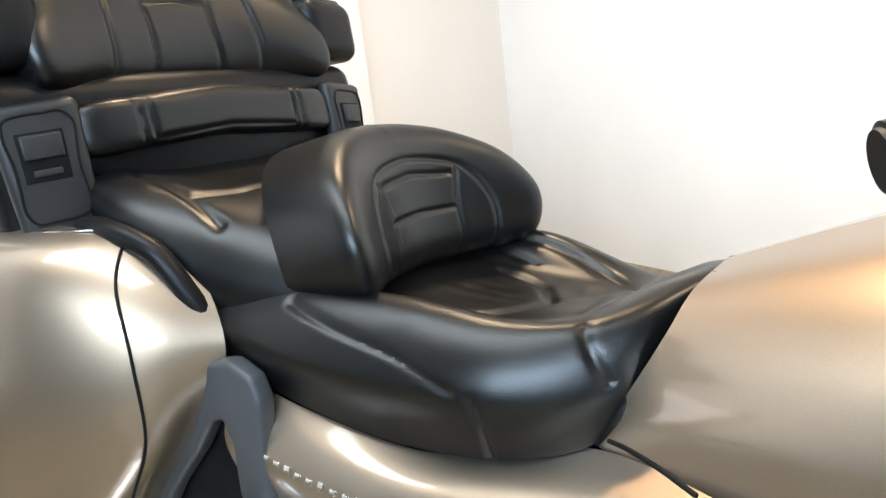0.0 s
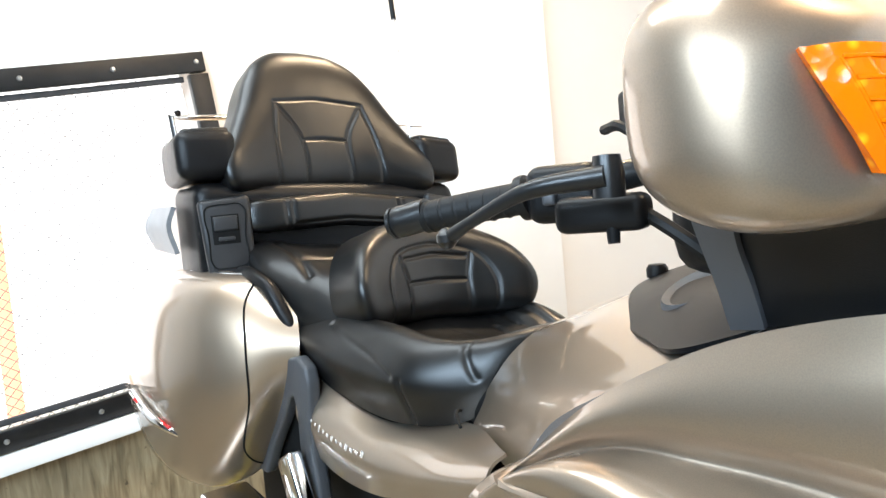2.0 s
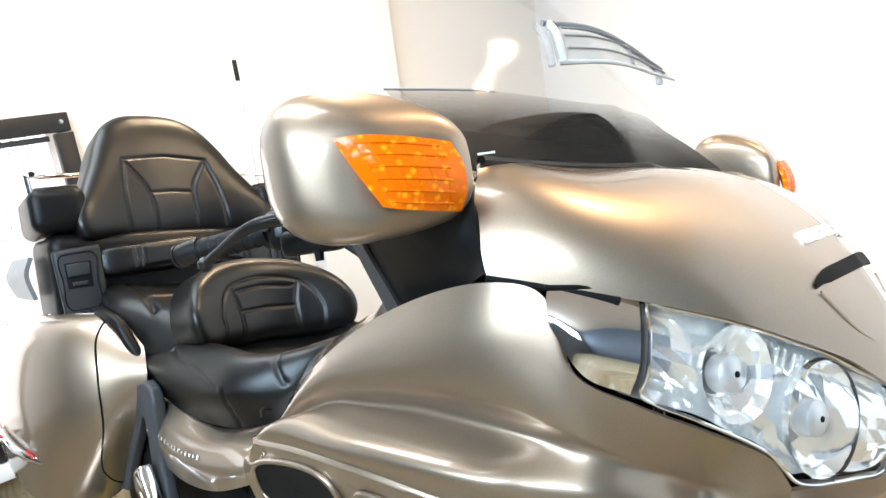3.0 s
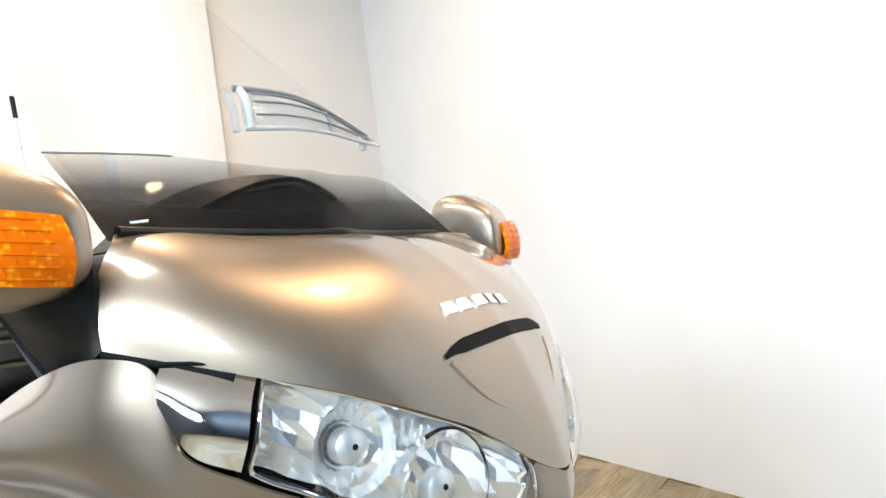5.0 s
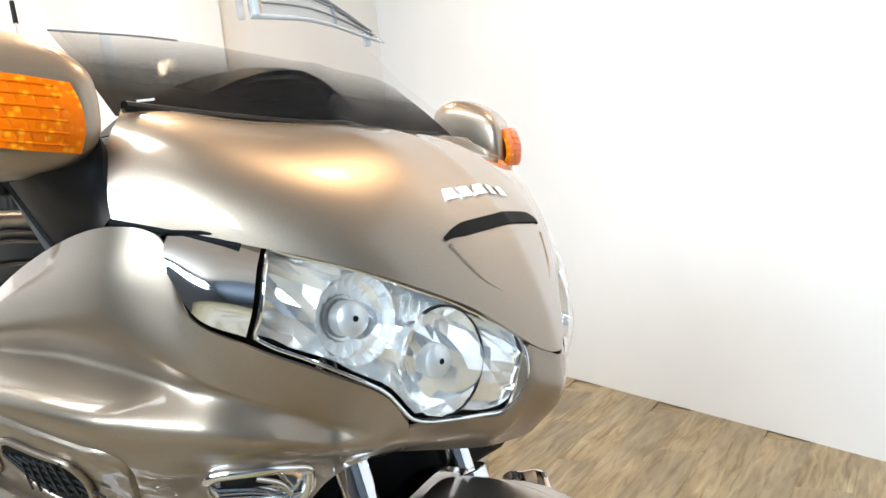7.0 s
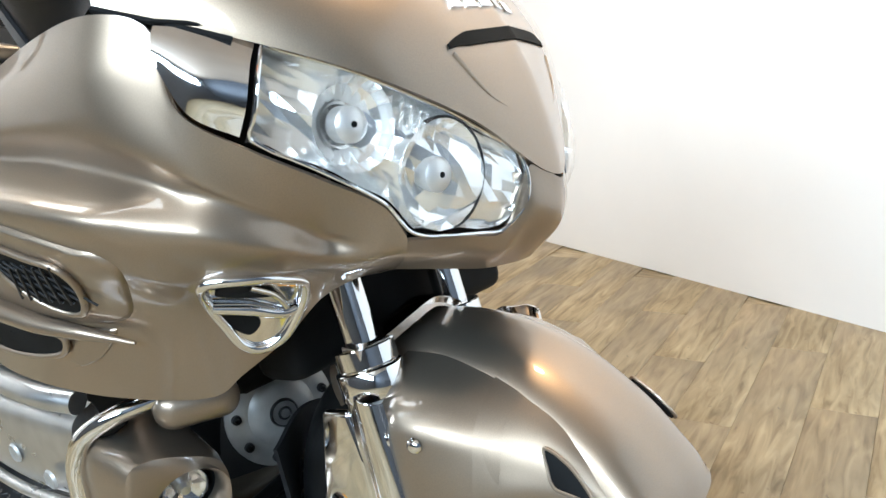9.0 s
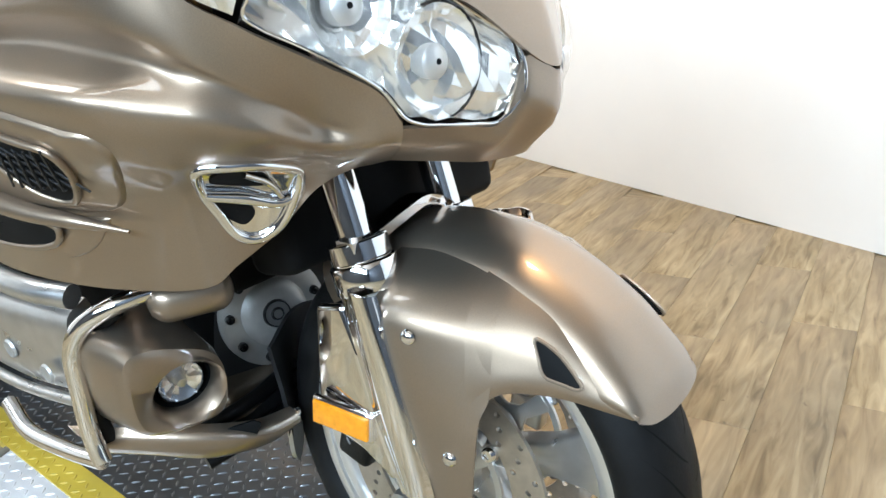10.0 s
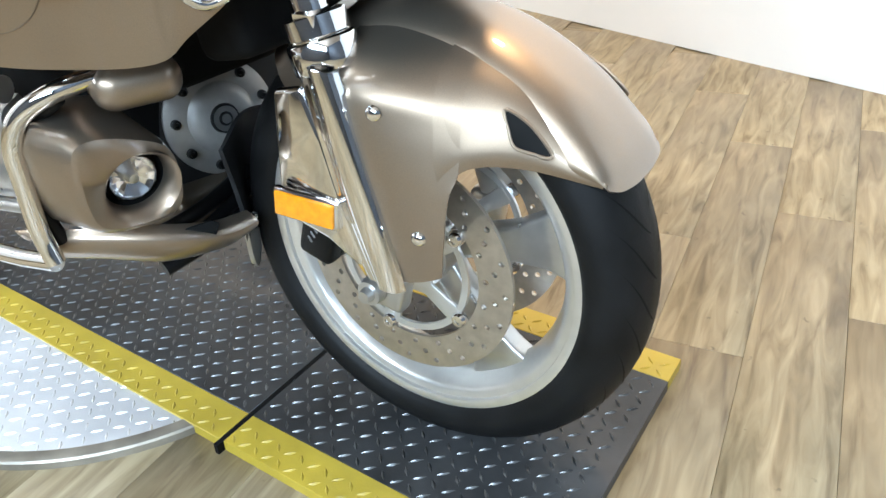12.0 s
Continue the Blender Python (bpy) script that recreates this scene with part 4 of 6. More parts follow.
for s in (-1, 1):
    flipv = np.array([1, -s, 1])
    lens = part("headlight_lens", grid_bm(LENS * flipv, 0.002, inward=(-0.2, 0, 0.85)), GLASS, bike, "clear headlight lens")
    lens.visible_shadow = False
    facets = grid_bm(INNER * flipv, 0.0, inward=(-0.2, 0, 0.85))
    for f in facets.faces:
        f.smooth = False
    part("reflector_shell", facets, MIRROR, lens, "faceted mirror-bright reflector", True)
    ring = border(LENS)
    inner_ring = border(LENS + np.array([-0.044, 0.030, -0.006]) * np.linspace(1, 0.2, 40)[:, None, None])
    part("housing_wall", grid_bm(np.stack([ring * flipv * np.array([1, 1, 1]), inner_ring * flipv], 1), 0.0, round_v=True), MIRROR, lens, "bright housing wall")
    part("chrome_bezel", tube([tuple(np.array(p) * flipv) for p in ring[::3]], 0.0018, 140, 8, True), CHROME, lens, "thin chrome bezel")
    for u, v, r in ((0.45, 0.27, 0.042), (0.50, 0.62, 0.052)):
        p, n = at(LENS, u, v)
        n = n if n[0] > 0 else -n
        n = Vector((n[0] + 0.7, n[1] * 0.9, n[2] * 0.5)).normalized()
        c = Vector(p) - n * 0.046
        m = facing((c.x, c.y * -s, c.z), (n.x, n.y * -s, n.z))
        prof = [(0.008, 0.0), (r * 0.5, 0.004), (r * 0.85, 0.016), (r, 0.028)]
        cup = lathe(prof, m, 18)
        for f in cup.faces:
            f.smooth = False
        bowl = part("reflector_bowl", cup, MIRROR, lens, "round fluted chrome reflector", True)
        part("bulb_cap", lathe([(0, 0.027), (0.012, 0.026), (0.0165, 0.022), (0.0165, 0.006)], m, 28), CARRIER, bowl, "pale bulb cap")
        part("cap_hole", lathe([(0, 0.0275), (0.0028, 0.0275), (0.0032, 0.026)], m, 12), DARK, bowl, "dark hole in the cap")
        if v > 0.5:
            part("bowl_ring", lathe([(r - 0.001, 0.026), (r, 0.031), (r + 0.002, 0.026)], m @ pose(0, 0, 0, 0, 0, -80 if s < 0 else 80), 40, 190), PLASTIC, bowl, "dark reflector ring")
    for k in range(6):
        p, n = at(LENS, 0.16 + 0.02 * (k % 2), 0.36 + 0.035 * k)
        q = np.array(p) + np.array([-0.022, 0.012, -0.006])
        part("flute", block(0.004, 0.006, 0.026, pose(q[0], q[1] * -s, q[2], 0, 18, 0), 0.0015), MIRROR, lens, "chrome flute")
    TRIM = sheet([
        [(-0.060, -0.331, 0.974), (-0.057, -0.337, 0.967), (-0.054, -0.341, 0.957), (-0.052, -0.343, 0.946)],
        [(-0.036, -0.302, 0.968), (-0.030, -0.318, 0.950), (-0.028, -0.328, 0.926), (-0.034, -0.330, 0.902)],
        [(-0.012, -0.272, 0.954), (-0.004, -0.286, 0.937), (-0.002, -0.297, 0.905), (-0.014, -0.299, 0.880)],
    ], 16, 20)
    part("headlight_trim", grid_bm(TRIM * flipv, 0.004, inward=(-0.2, 0, 0.85)), CHROME, bike, "mirror-bright trim beside the headlight")
    rim = [tuple((TRIM[i, 0] + np.array([-0.002, -0.001, 0.003])) * flipv) for i in range(0, 20, 4)] + [tuple((LENS[i, 0] + np.array([-0.002, -0.001, 0.0035])) * flipv) for i in range(4, 40, 5)]
    part("cowl_gap", tube(rim, 0.0020, 60, 8), DARK, cowl, "black gap under the cowl edge")
    part("cowl_gap", tube([tuple((COWL[i, -1] + np.array([0.0, -0.001, -0.002])) * flipv) for i in range(0, 13, 3)], 0.0030, 30, 8), DARK, cowl, "black gap under the cowl edge")
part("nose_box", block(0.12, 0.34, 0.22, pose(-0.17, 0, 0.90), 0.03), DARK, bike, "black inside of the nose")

# nose slot and badge on the cowl


def cowl_at(y, z):
    """The nose's place and outward normal at y, z."""
    part_ = COWL[:, 8:]
    d = (part_[..., 1] - y) ** 2 + (part_[..., 2] - z) ** 2
    i, j = np.unravel_index(np.argmin(d), d.shape)
    i, j = min(max(i, 1), part_.shape[0] - 2), min(max(j, 1), part_.shape[1] - 2)
    n = np.cross(part_[i + 1, j] - part_[i - 1, j], part_[i, j + 1] - part_[i, j - 1])
    n = n / np.linalg.norm(n)
    n = n if n[0] > 0 else -n
    x = part_[i, j, 0] - (n[1] * (y - part_[i, j, 1]) + n[2] * (z - part_[i, j, 2])) / n[0]
    return np.array((x, y, z)), n


def on_cowl(y, z, out):
    p, n = cowl_at(y, z)
    return p + n * out


SLOT = spline([(-0.112, 0.937, 0), (-0.098, 0.941, 0), (-0.076, 0.943, 0), (-0.040, 0.944, 0), (0.0, 0.945, 0), (0.040, 0.947, 0), (0.076, 0.948, 0), (0.098, 0.947, 0), (0.112, 0.944, 0)], 41)
slot = np.array([[on_cowl(y, z + dz * (0.35 + 0.65 * min(1, (0.112 - abs(y)) / 0.03)), 0.0025) for dz in (0.0062, -0.0062)] for y, z, _ in SLOT])
part("nose_slot", grid_bm(slot, 0.004, inward=(-0.2, 0, 0.9)), DARK, cowl, "black air slot under the badge")
for k in range(5):
    y = -0.068 + 0.0285 * k
    p, n = cowl_at(y, 0.978)
    m = facing(p + n * 0.001, n)
    bars = [block(0.020, 0.0145, 0.003, m, 0.0008)]
    part("badge_bar", join(*bars), CHROME, cowl, "bright badge shape")
for s in (-1, 1):
    crease = [on_cowl(s * y, z, -0.0006) for y, z in ((0.109, 0.931), (0.095, 0.909), (0.080, 0.891), (0.060, 0.877))]
    part("nose_crease", tube(crease, 0.0022, 24, 8, taper=[0.0028, 0.0024, 0.0008]), PAINT, cowl, "raised crease on the nose")

# windscreen with smoked base, vent and meter hood
SCREENG = sheet(mirrored([
    [(-0.145, -0.306, 1.094), (-0.20, -0.303, 1.145), (-0.262, -0.300, 1.196), (-0.34, -0.290, 1.28), (-0.43, -0.24, 1.39), (-0.46, -0.20, 1.42)],
    [(-0.174, -0.155, 1.083), (-0.196, -0.160, 1.145), (-0.232, -0.160, 1.210), (-0.31, -0.155, 1.31), (-0.42, -0.13, 1.42), (-0.45, -0.11, 1.445)],
    [(-0.168, 0.0, 1.072), (-0.184, 0, 1.14), (-0.208, 0, 1.205), (-0.285, 0, 1.31), (-0.40, 0, 1.43), (-0.44, 0, 1.46)],
]), 40, 48)
screen = part("windscreen", grid_bm(SCREENG, 0.003, inward=(-0.6, 0, 1.1)), SCREEN, bike, "tall clear windscreen")
screen.visible_shadow = False
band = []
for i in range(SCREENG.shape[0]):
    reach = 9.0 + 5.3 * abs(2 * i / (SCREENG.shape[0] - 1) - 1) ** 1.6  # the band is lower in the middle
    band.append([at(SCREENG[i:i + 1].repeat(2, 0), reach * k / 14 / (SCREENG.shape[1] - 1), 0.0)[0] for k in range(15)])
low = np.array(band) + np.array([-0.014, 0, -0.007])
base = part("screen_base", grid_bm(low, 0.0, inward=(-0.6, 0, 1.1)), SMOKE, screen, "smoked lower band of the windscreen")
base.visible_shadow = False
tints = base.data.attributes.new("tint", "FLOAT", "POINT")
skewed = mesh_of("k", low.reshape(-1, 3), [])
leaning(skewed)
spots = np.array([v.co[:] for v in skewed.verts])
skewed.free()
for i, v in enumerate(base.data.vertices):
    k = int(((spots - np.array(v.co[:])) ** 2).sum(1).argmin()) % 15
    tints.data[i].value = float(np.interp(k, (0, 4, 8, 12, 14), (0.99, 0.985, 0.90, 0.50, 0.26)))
part("screen_line", tube([tuple(q) for q in low[:12:2, 14]], 0.0012, 30, 8), VENTGREY, screen, "grey edge of the smoked band")
part("screen_seal", tube([tuple(q) for q in SCREENG[::6, 0] + np.array([0.004, 0, 0.0])], 0.005, 50, 8), PLASTIC, screen, "black rubber seal")
STAND[0] = 0.0
VENT = [(-0.226, -0.090, 1.257, 0.052), (-0.208, -0.03, 1.249, 0.046), (-0.202, 0.018, 1.235, 0.038), (-0.200, 0.065, 1.213, 0.026), (-0.199, 0.107, 1.190, 0.010)]
VENTG = sheet([[(x, y, z), (x + 0.009, y, z - 0.2 * h), (x + 0.020, y - 0.004, z - h)] for x, y, z, h in VENT], 9, 30)
vent = part("screen_vent", grid_bm(VENTG, 0.002, inward=(-0.4, 0, 1.2)), VENTCLEAR, bike, "pale grey slatted windscreen vent")
vent.visible_shadow = False
part("vent_frame", tube([tuple(q) for q in VENTG[::4, 0]], 0.0034, 40, 10, taper=[0.0042, 0.0036, 0.0026]), VENTGREY, vent, "grey top edge of the vent")
part("vent_frame", tube([tuple(q) for q in VENTG[::4, 8]], 0.0022, 40, 8, taper=[0.0034, 0.0024, 0.0020]), VENTPALE, vent, "pale lower edge of the vent")
part("vent_post", tube([tuple(q) for q in VENTG[1, ::4]], 0.0052, 16, 12), VENTPALE, vent, "pale end post of the vent")
part("vent_post", tube([tuple(q + np.array((0, -0.022, -0.004))) for q in VENTG[1, ::4]], 0.0045, 16, 12), VENTCLEAR, vent, "clear bracket of the vent")
part("vent_divider", tube([tuple(q) for q in VENTG[16, ::4]], 0.0022, 10, 8), VENTGREY, vent, "small grey divider")
for k in (2, 4, 6):
    part("vent_slat", tube([tuple(q + np.array((0.002, 0, 0))) for q in VENTG[2::4, k]], 0.0014, 40, 8), VENTGREY, vent, "thin grey slat")
x, y, z, h = VENT[3]
part("vent_tab", block(0.006, 0.010, 0.020, pose(x + 0.014, y + 0.012, z - h - 0.002), 0.002), VENTPALE, vent, "small sliding tab")
STAND[0] = 1.0
HOOD = sheet(mirrored([
    [(-0.235, -0.235, 1.078), (-0.27, -0.235, 1.082), (-0.34, -0.235, 1.082)],
    [(-0.238, -0.165, 1.112), (-0.28, -0.165, 1.120), (-0.36, -0.165, 1.122)],
    [(-0.235, -0.06, 1.146), (-0.28, -0.06, 1.156), (-0.36, -0.06, 1.160)],
    [(-0.235, 0.0, 1.150), (-0.28, 0.0, 1.160), (-0.36, 0.0, 1.165)],
]), 12, 40)
part("meter_hood", grid_bm(HOOD, 0.006, inward=(-0.25, 0, 1.0)), PLASTIC, bike, "black arched meter hood")
part("meter_panel", slab([(-0.235, 1.0), (0.235, 1.0), (0.235, 1.075), (0.165, 1.107), (0.06, 1.138), (0, 1.142), (-0.06, 1.138), (-0.165, 1.107), (-0.235, 1.075)], 0.06, facing((-0.303, 0, 0), (1, 0, 0)), 0.006), PLASTIC, bike, "black meter housing under the hood")
part("label_bar", block(0.020, 0.003, 0.001, facing((-0.178, -0.262, 1.104), (0.5, -0.6, 0.5)), 0.0003), WALL, screen, "small white label bar")
part("dash", block(0.22, 0.54, 0.10, pose(-0.29, 0, 1.03), 0.03), PLASTIC, bike, "black dash panel")

# mirrors with amber turn signals


def rounded_ring(x, y0, y1, z0, z1, tilt=0.0, n=20, power=3.2):
    """A ring like a rounded box, across x; tilt leans its outer side back."""
    cy, cz, a, b = (y0 + y1) / 2, (z0 + z1) / 2, (y1 - y0) / 2, (z1 - z0) / 2
    ring = []
    for k in range(n):
        t = 2 * math.pi * k / n
        c, s = math.cos(t), math.sin(t)
        ring.append((x + tilt * c, cy + a * math.copysign(abs(c) ** (2 / power), c), cz + b * math.copysign(abs(s) ** (2 / power), s)))
    return ring


POD = [rounded_ring(-0.238, -0.445, -0.385, 1.085, 1.140), rounded_ring(-0.231, -0.474, -0.355, 1.056, 1.162), rounded_ring(-0.208, -0.486, -0.345, 1.041, 1.171),
       rounded_ring(-0.176, -0.489, -0.340, 1.034, 1.168, 0.004), rounded_ring(-0.142, -0.484, -0.340, 1.036, 1.152, 0.018), rounded_ring(-0.123, -0.470, -0.346, 1.042, 1.136, 0.022), rounded_ring(-0.113, -0.445, -0.362, 1.056, 1.118, 0.016)]
podg = sheet(POD, 40, 30, True) + np.array([-0.012, 0.0, 0.0])
both("mirror_housing", capped(podg), PAINT, bike, "bronze painted mirror housing")
AMB = sheet([
    [(-0.134, -0.464, 1.122), (-0.118, -0.448, 1.122), (-0.106, -0.415, 1.118), (-0.098, -0.370, 1.110)],
    [(-0.126, -0.458, 1.102), (-0.108, -0.442, 1.100), (-0.096, -0.412, 1.096), (-0.088, -0.368, 1.090)],
    [(-0.118, -0.450, 1.082), (-0.104, -0.434, 1.078), (-0.092, -0.408, 1.074), (-0.087, -0.368, 1.068)],
    [(-0.112, -0.440, 1.062), (-0.104, -0.426, 1.058), (-0.098, -0.404, 1.054), (-0.096, -0.370, 1.050)],
], 24, 20) + np.array([-0.012, 0.0, 0.0])
amber = both("turn_signal", grid_bm(AMB, 0.008, inward=(-0.25, -0.40, 1.09)), AMBER, bike, "large amber turn signal lens")
for s, lens in zip((-1, 1), amber):
    for k in range(6):
        row = [AMB[2 + 3 * k, j] + np.array([0.001, 0, 0]) for j in range(4, 22, 4)]
        part("lens_rib", tube([(p[0] - 0.0006, p[1] * -s, p[2]) for p in row], 0.0012, 16, 6), AMBER, lens, "moulded lens rib")
    for j in range(4, 22, 3):
        row = [AMB[i, j] + np.array([-0.0004, 0, 0]) for i in range(2, 19, 4)]
        part("lens_rib", tube([(p[0], p[1] * -s, p[2]) for p in row], 0.0010, 12, 6), AMBER, lens, "moulded lens rib")

both("mirror_stalk", grid_bm(sheet([
    [(-0.288, -0.322, 0.955), (-0.285, -0.338, 0.99), (-0.288, -0.352, 1.03), (-0.280, -0.372, 1.065)],
    [(-0.245, -0.330, 0.962), (-0.235, -0.352, 0.99), (-0.225, -0.372, 1.02), (-0.20, -0.40, 1.05)],
    [(-0.17, -0.340, 0.975), (-0.160, -0.356, 1.00), (-0.150, -0.372, 1.02), (-0.14, -0.40, 1.045)],
    [(-0.108, -0.353, 0.994), (-0.112, -0.352, 1.025), (-0.118, -0.346, 1.06), (-0.12, -0.35, 1.08)],
], 14, 20), 0.01, inward=(-0.2, -0.2, 1.0)), PLASTIC, bike, "black mirror base")

# the light on the stalk's rear face is put into this strip's grey
both("stalk_edge", grid_bm(sheet([
    [(-0.296, -0.322, 0.953), (-0.293, -0.340, 0.99), (-0.296, -0.355, 1.03), (-0.290, -0.374, 1.062)],
    [(-0.262, -0.331, 0.958), (-0.255, -0.352, 0.99), (-0.252, -0.371, 1.024), (-0.236, -0.394, 1.053)],
], 14, 8), 0.004, inward=(-0.2, -0.2, 1.0)), GREYPLASTIC, bike, "rear edge of the mirror base, coloured grey as if lit")

# handlebars, grips, levers
for s in (-1, 1):
    bar = part("handlebar", tube([(-0.30, s * 0.10, 1.05), (-0.37, s * 0.24, 1.078), (-0.43, s * 0.315, 1.066), (-0.52, s * 0.365, 1.055)], 0.0125, 24, 16), BLACKMETAL, bike, "black handlebar")
    part("grip", tube([(-0.455, s * 0.330, 1.062), (-0.52, s * 0.365, 1.055), (-0.572, s * 0.393, 1.048)], 0.0148, 14, 24), RUBBER, bar, "black rubber grip")
    for k in range(9):
        f = k / 8
        c0 = np.array((-0.458 - 0.108 * f, s * (0.332 + 0.058 * f), 1.0615 - 0.0125 * f))
        part("grip_rib", lathe([(0.0147, -0.0022), (0.0155, 0), (0.0147, 0.0022)], facing(c0, (-0.87, s * 0.47, -0.19)), 24), RUBBER, bar, "moulded grip rib")
    part("bar_end", tube([(-0.570, s * 0.392, 1.0515), (-0.596, s * 0.405, 1.046), (-0.607, s * 0.411, 1.044)], 0.0150, 10, 28, taper=[0.0150, 0.0154, 0.0154, 0.0128]), BLACKMETAL, bar, "glossy dark bar end")
    part("end_ring", lathe([(0.0130, -0.002), (0.0157, -0.0015), (0.0157, 0.0015), (0.0130, 0.002)], facing((-0.603, s * 0.4088, 1.0447), (-0.87, s * 0.47, -0.19)), 28), BLACKMETAL, bar, "black ring on the bar end")
    part("grip_collar", lathe([(0.0148, -0.005), (0.0200, -0.004), (0.0205, 0.0), (0.0200, 0.004), (0.0148, 0.005)], facing((-0.482, s * 0.3450, 1.0590), (-0.87, s * 0.47, -0.19)), 28), PLASTIC, bar, "black collar at the grip's inner end")
    part("lever", tube([(-0.345, s * 0.385, 1.072), (-0.40, s * 0.412, 1.066), (-0.455, s * 0.424, 1.046), (-0.486, s * 0.428, 1.033)], 0.008, 24, 14, taper=[0.0085, 0.0075, 0.0060, 0.0052, 0.0062]), BLACKMETAL, bar, "glossy black brake lever")
    part("lever_ball", lathe([(0, -0.0095), (0.005, -0.008), (0.009, -0.003), (0.009, 0.003), (0.005, 0.008), (0, 0.0095)], pose(-0.489, s * 0.4285, 1.032), 16), BLACKMETAL, bar, "round black lever tip")
    switch = part("switch_housing", block(0.066, 0.042, 0.050, pose(-0.447, s * 0.327, 1.060, 0, 0, s * -28), 0.012, 4), PLASTIC, bar, "black switch housing")
    for k in range(3):
        part("switch_button", block(0.012, 0.010, 0.012, pose(-0.462 + 0.018 * k, s * (0.360 - 0.009 * k), 1.066 - 0.009 * k, 0, 0, s * -28), 0.003), GREYPLASTIC, switch, "small grey switch button")
    part("master_cylinder", block(0.076, 0.034, 0.030, pose(-0.398, s * 0.336, 1.042, 0, 0, s * -28), 0.009), PLASTIC, bar, "black master cylinder")
    part("cylinder_bolt", lathe([(0, -0.014), (0.005, -0.014), (0.006, 0.0)], pose(-0.385, s * 0.34, 1.032), 12), PLASTIC, bar, "small black bolt")
    part("reservoir", block(0.058, 0.050, 0.032, pose(-0.375, s * 0.285, 1.125, 0, 0, s * 20), 0.006), PLASTIC, bar, "square black fluid reservoir")
    part("lever_pivot", lathe([(0, 0.014), (0.010, 0.013), (0.012, 0.0), (0.012, -0.018)], pose(-0.350, s * 0.378, 1.074), 16), BLACKMETAL, bar, "black lever pivot")
    part("cable", tube([(-0.415, s * 0.31, 1.11), (-0.375, s * 0.33, 1.108), (-0.33, s * 0.31, 1.06), (-0.27, s * 0.25, 0.98)], 0.0045, 24, 8), RUBBER, bar, "black control cable")
    part("cable", tube([(-0.40, s * 0.32, 1.055), (-0.35, s * 0.32, 1.03), (-0.30, s * 0.29, 0.985), (-0.26, s * 0.24, 0.95)], 0.006, 24, 8), RUBBER, bar, "black brake hose")

# tank shelter
TANK = sheet([
    [(-0.79, 0.0, 0.872), (-0.80, -0.07, 0.862), (-0.81, -0.115, 0.835), (-0.835, -0.14, 0.79), (-0.872, -0.15, 0.735)],
    [(-0.70, 0.0, 0.905), (-0.70, -0.09, 0.893), (-0.705, -0.155, 0.858), (-0.72, -0.195, 0.80), (-0.74, -0.20, 0.715)],
    [(-0.60, 0.0, 0.935), (-0.60, -0.10, 0.925), (-0.60, -0.18, 0.890), (-0.60, -0.235, 0.83), (-0.60, -0.250, 0.72)],
    [(-0.48, 0.0, 0.955), (-0.48, -0.10, 0.948), (-0.48, -0.20, 0.915), (-0.48, -0.265, 0.86), (-0.48, -0.29, 0.75)],
    [(-0.34, 0.0, 0.98), (-0.34, -0.10, 0.975), (-0.34, -0.21, 0.945), (-0.34, -0.285, 0.89), (-0.34, -0.31, 0.80)],
], 26, 36)
both("tank_shelter", grid_bm(TANK, 0.004, inward=(-0.6, 0, 0.7)), PAINT, bike, "bronze painted tank cover")
both("shelter_panel", grid_bm(sheet([
    [(-0.575, 0.0, 0.956), (-0.590, -0.06, 0.946), (-0.585, -0.105, 0.936), (-0.500, -0.206, 0.914)],
    [(-0.50, 0.0, 0.972), (-0.50, -0.08, 0.966), (-0.49, -0.15, 0.950), (-0.455, -0.234, 0.914)],
    [(-0.40, 0.0, 0.985), (-0.40, -0.10, 0.978), (-0.40, -0.19, 0.958), (-0.40, -0.264, 0.916)],
    [(-0.30, 0.0, 1.02), (-0.30, -0.10, 1.01), (-0.30, -0.20, 0.985), (-0.29, -0.26, 0.95)],
], 16, 20), 0.006, inward=(-0.4, 0, 0.8)), PLASTIC, bike, "black dash shelf on the tank")
both("fairing_pocket", grid_bm(sheet([
    [(-0.52, -0.270, 0.845), (-0.515, -0.31, 0.838), (-0.505, -0.360, 0.812)],
    [(-0.42, -0.262, 0.895), (-0.405, -0.31, 0.897), (-0.385, -0.370, 0.899)],
    [(-0.29, -0.26, 0.945), (-0.275, -0.305, 0.954), (-0.255, -0.358, 0.959)],
], 10, 18), 0.006, inward=(-0.4, -0.3, 0.7)), GREYPLASTIC, bike, "dark grey fairing pocket lid")
part("switch_recess", lathe([(0.012, 0.002), (0.026, 0.0), (0.032, 0.004), (0.036, 0.006), (0.040, 0.0)], facing((-0.445, -0.165, 0.951), (-0.15, -0.4, 0.9)), 28), GREYPLASTIC, bike, "round recess with a raised ring")
part("knob", lathe([(0, 0.016), (0.010, 0.015), (0.013, 0.010), (0.013, 0)], pose(-0.585, -0.06, 0.945), 18), PLASTIC, bike, "small black knob")
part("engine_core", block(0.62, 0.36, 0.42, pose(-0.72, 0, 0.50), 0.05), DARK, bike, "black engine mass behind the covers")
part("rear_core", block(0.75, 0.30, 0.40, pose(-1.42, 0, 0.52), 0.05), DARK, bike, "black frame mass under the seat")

# seat


def near_line(px, py, lines):
    """The distance of points from the nearest of some polylines in the plane."""
    best = np.full(px.shape, 9.0)
    for line in lines:
        q = spline([(a, b, 0) for a, b in line], 40)
        for (ax, ay, _), (bx, by, _) in zip(q, q[1:]):
            ex, ey = bx - ax, by - ay
            f = np.clip(((px - ax) * ex + (py - ay) * ey) / (ex * ex + ey * ey + 1e-12), 0, 1)
            best = np.minimum(best, np.hypot(px - ax - f * ex, py - ay - f * ey))
    return best


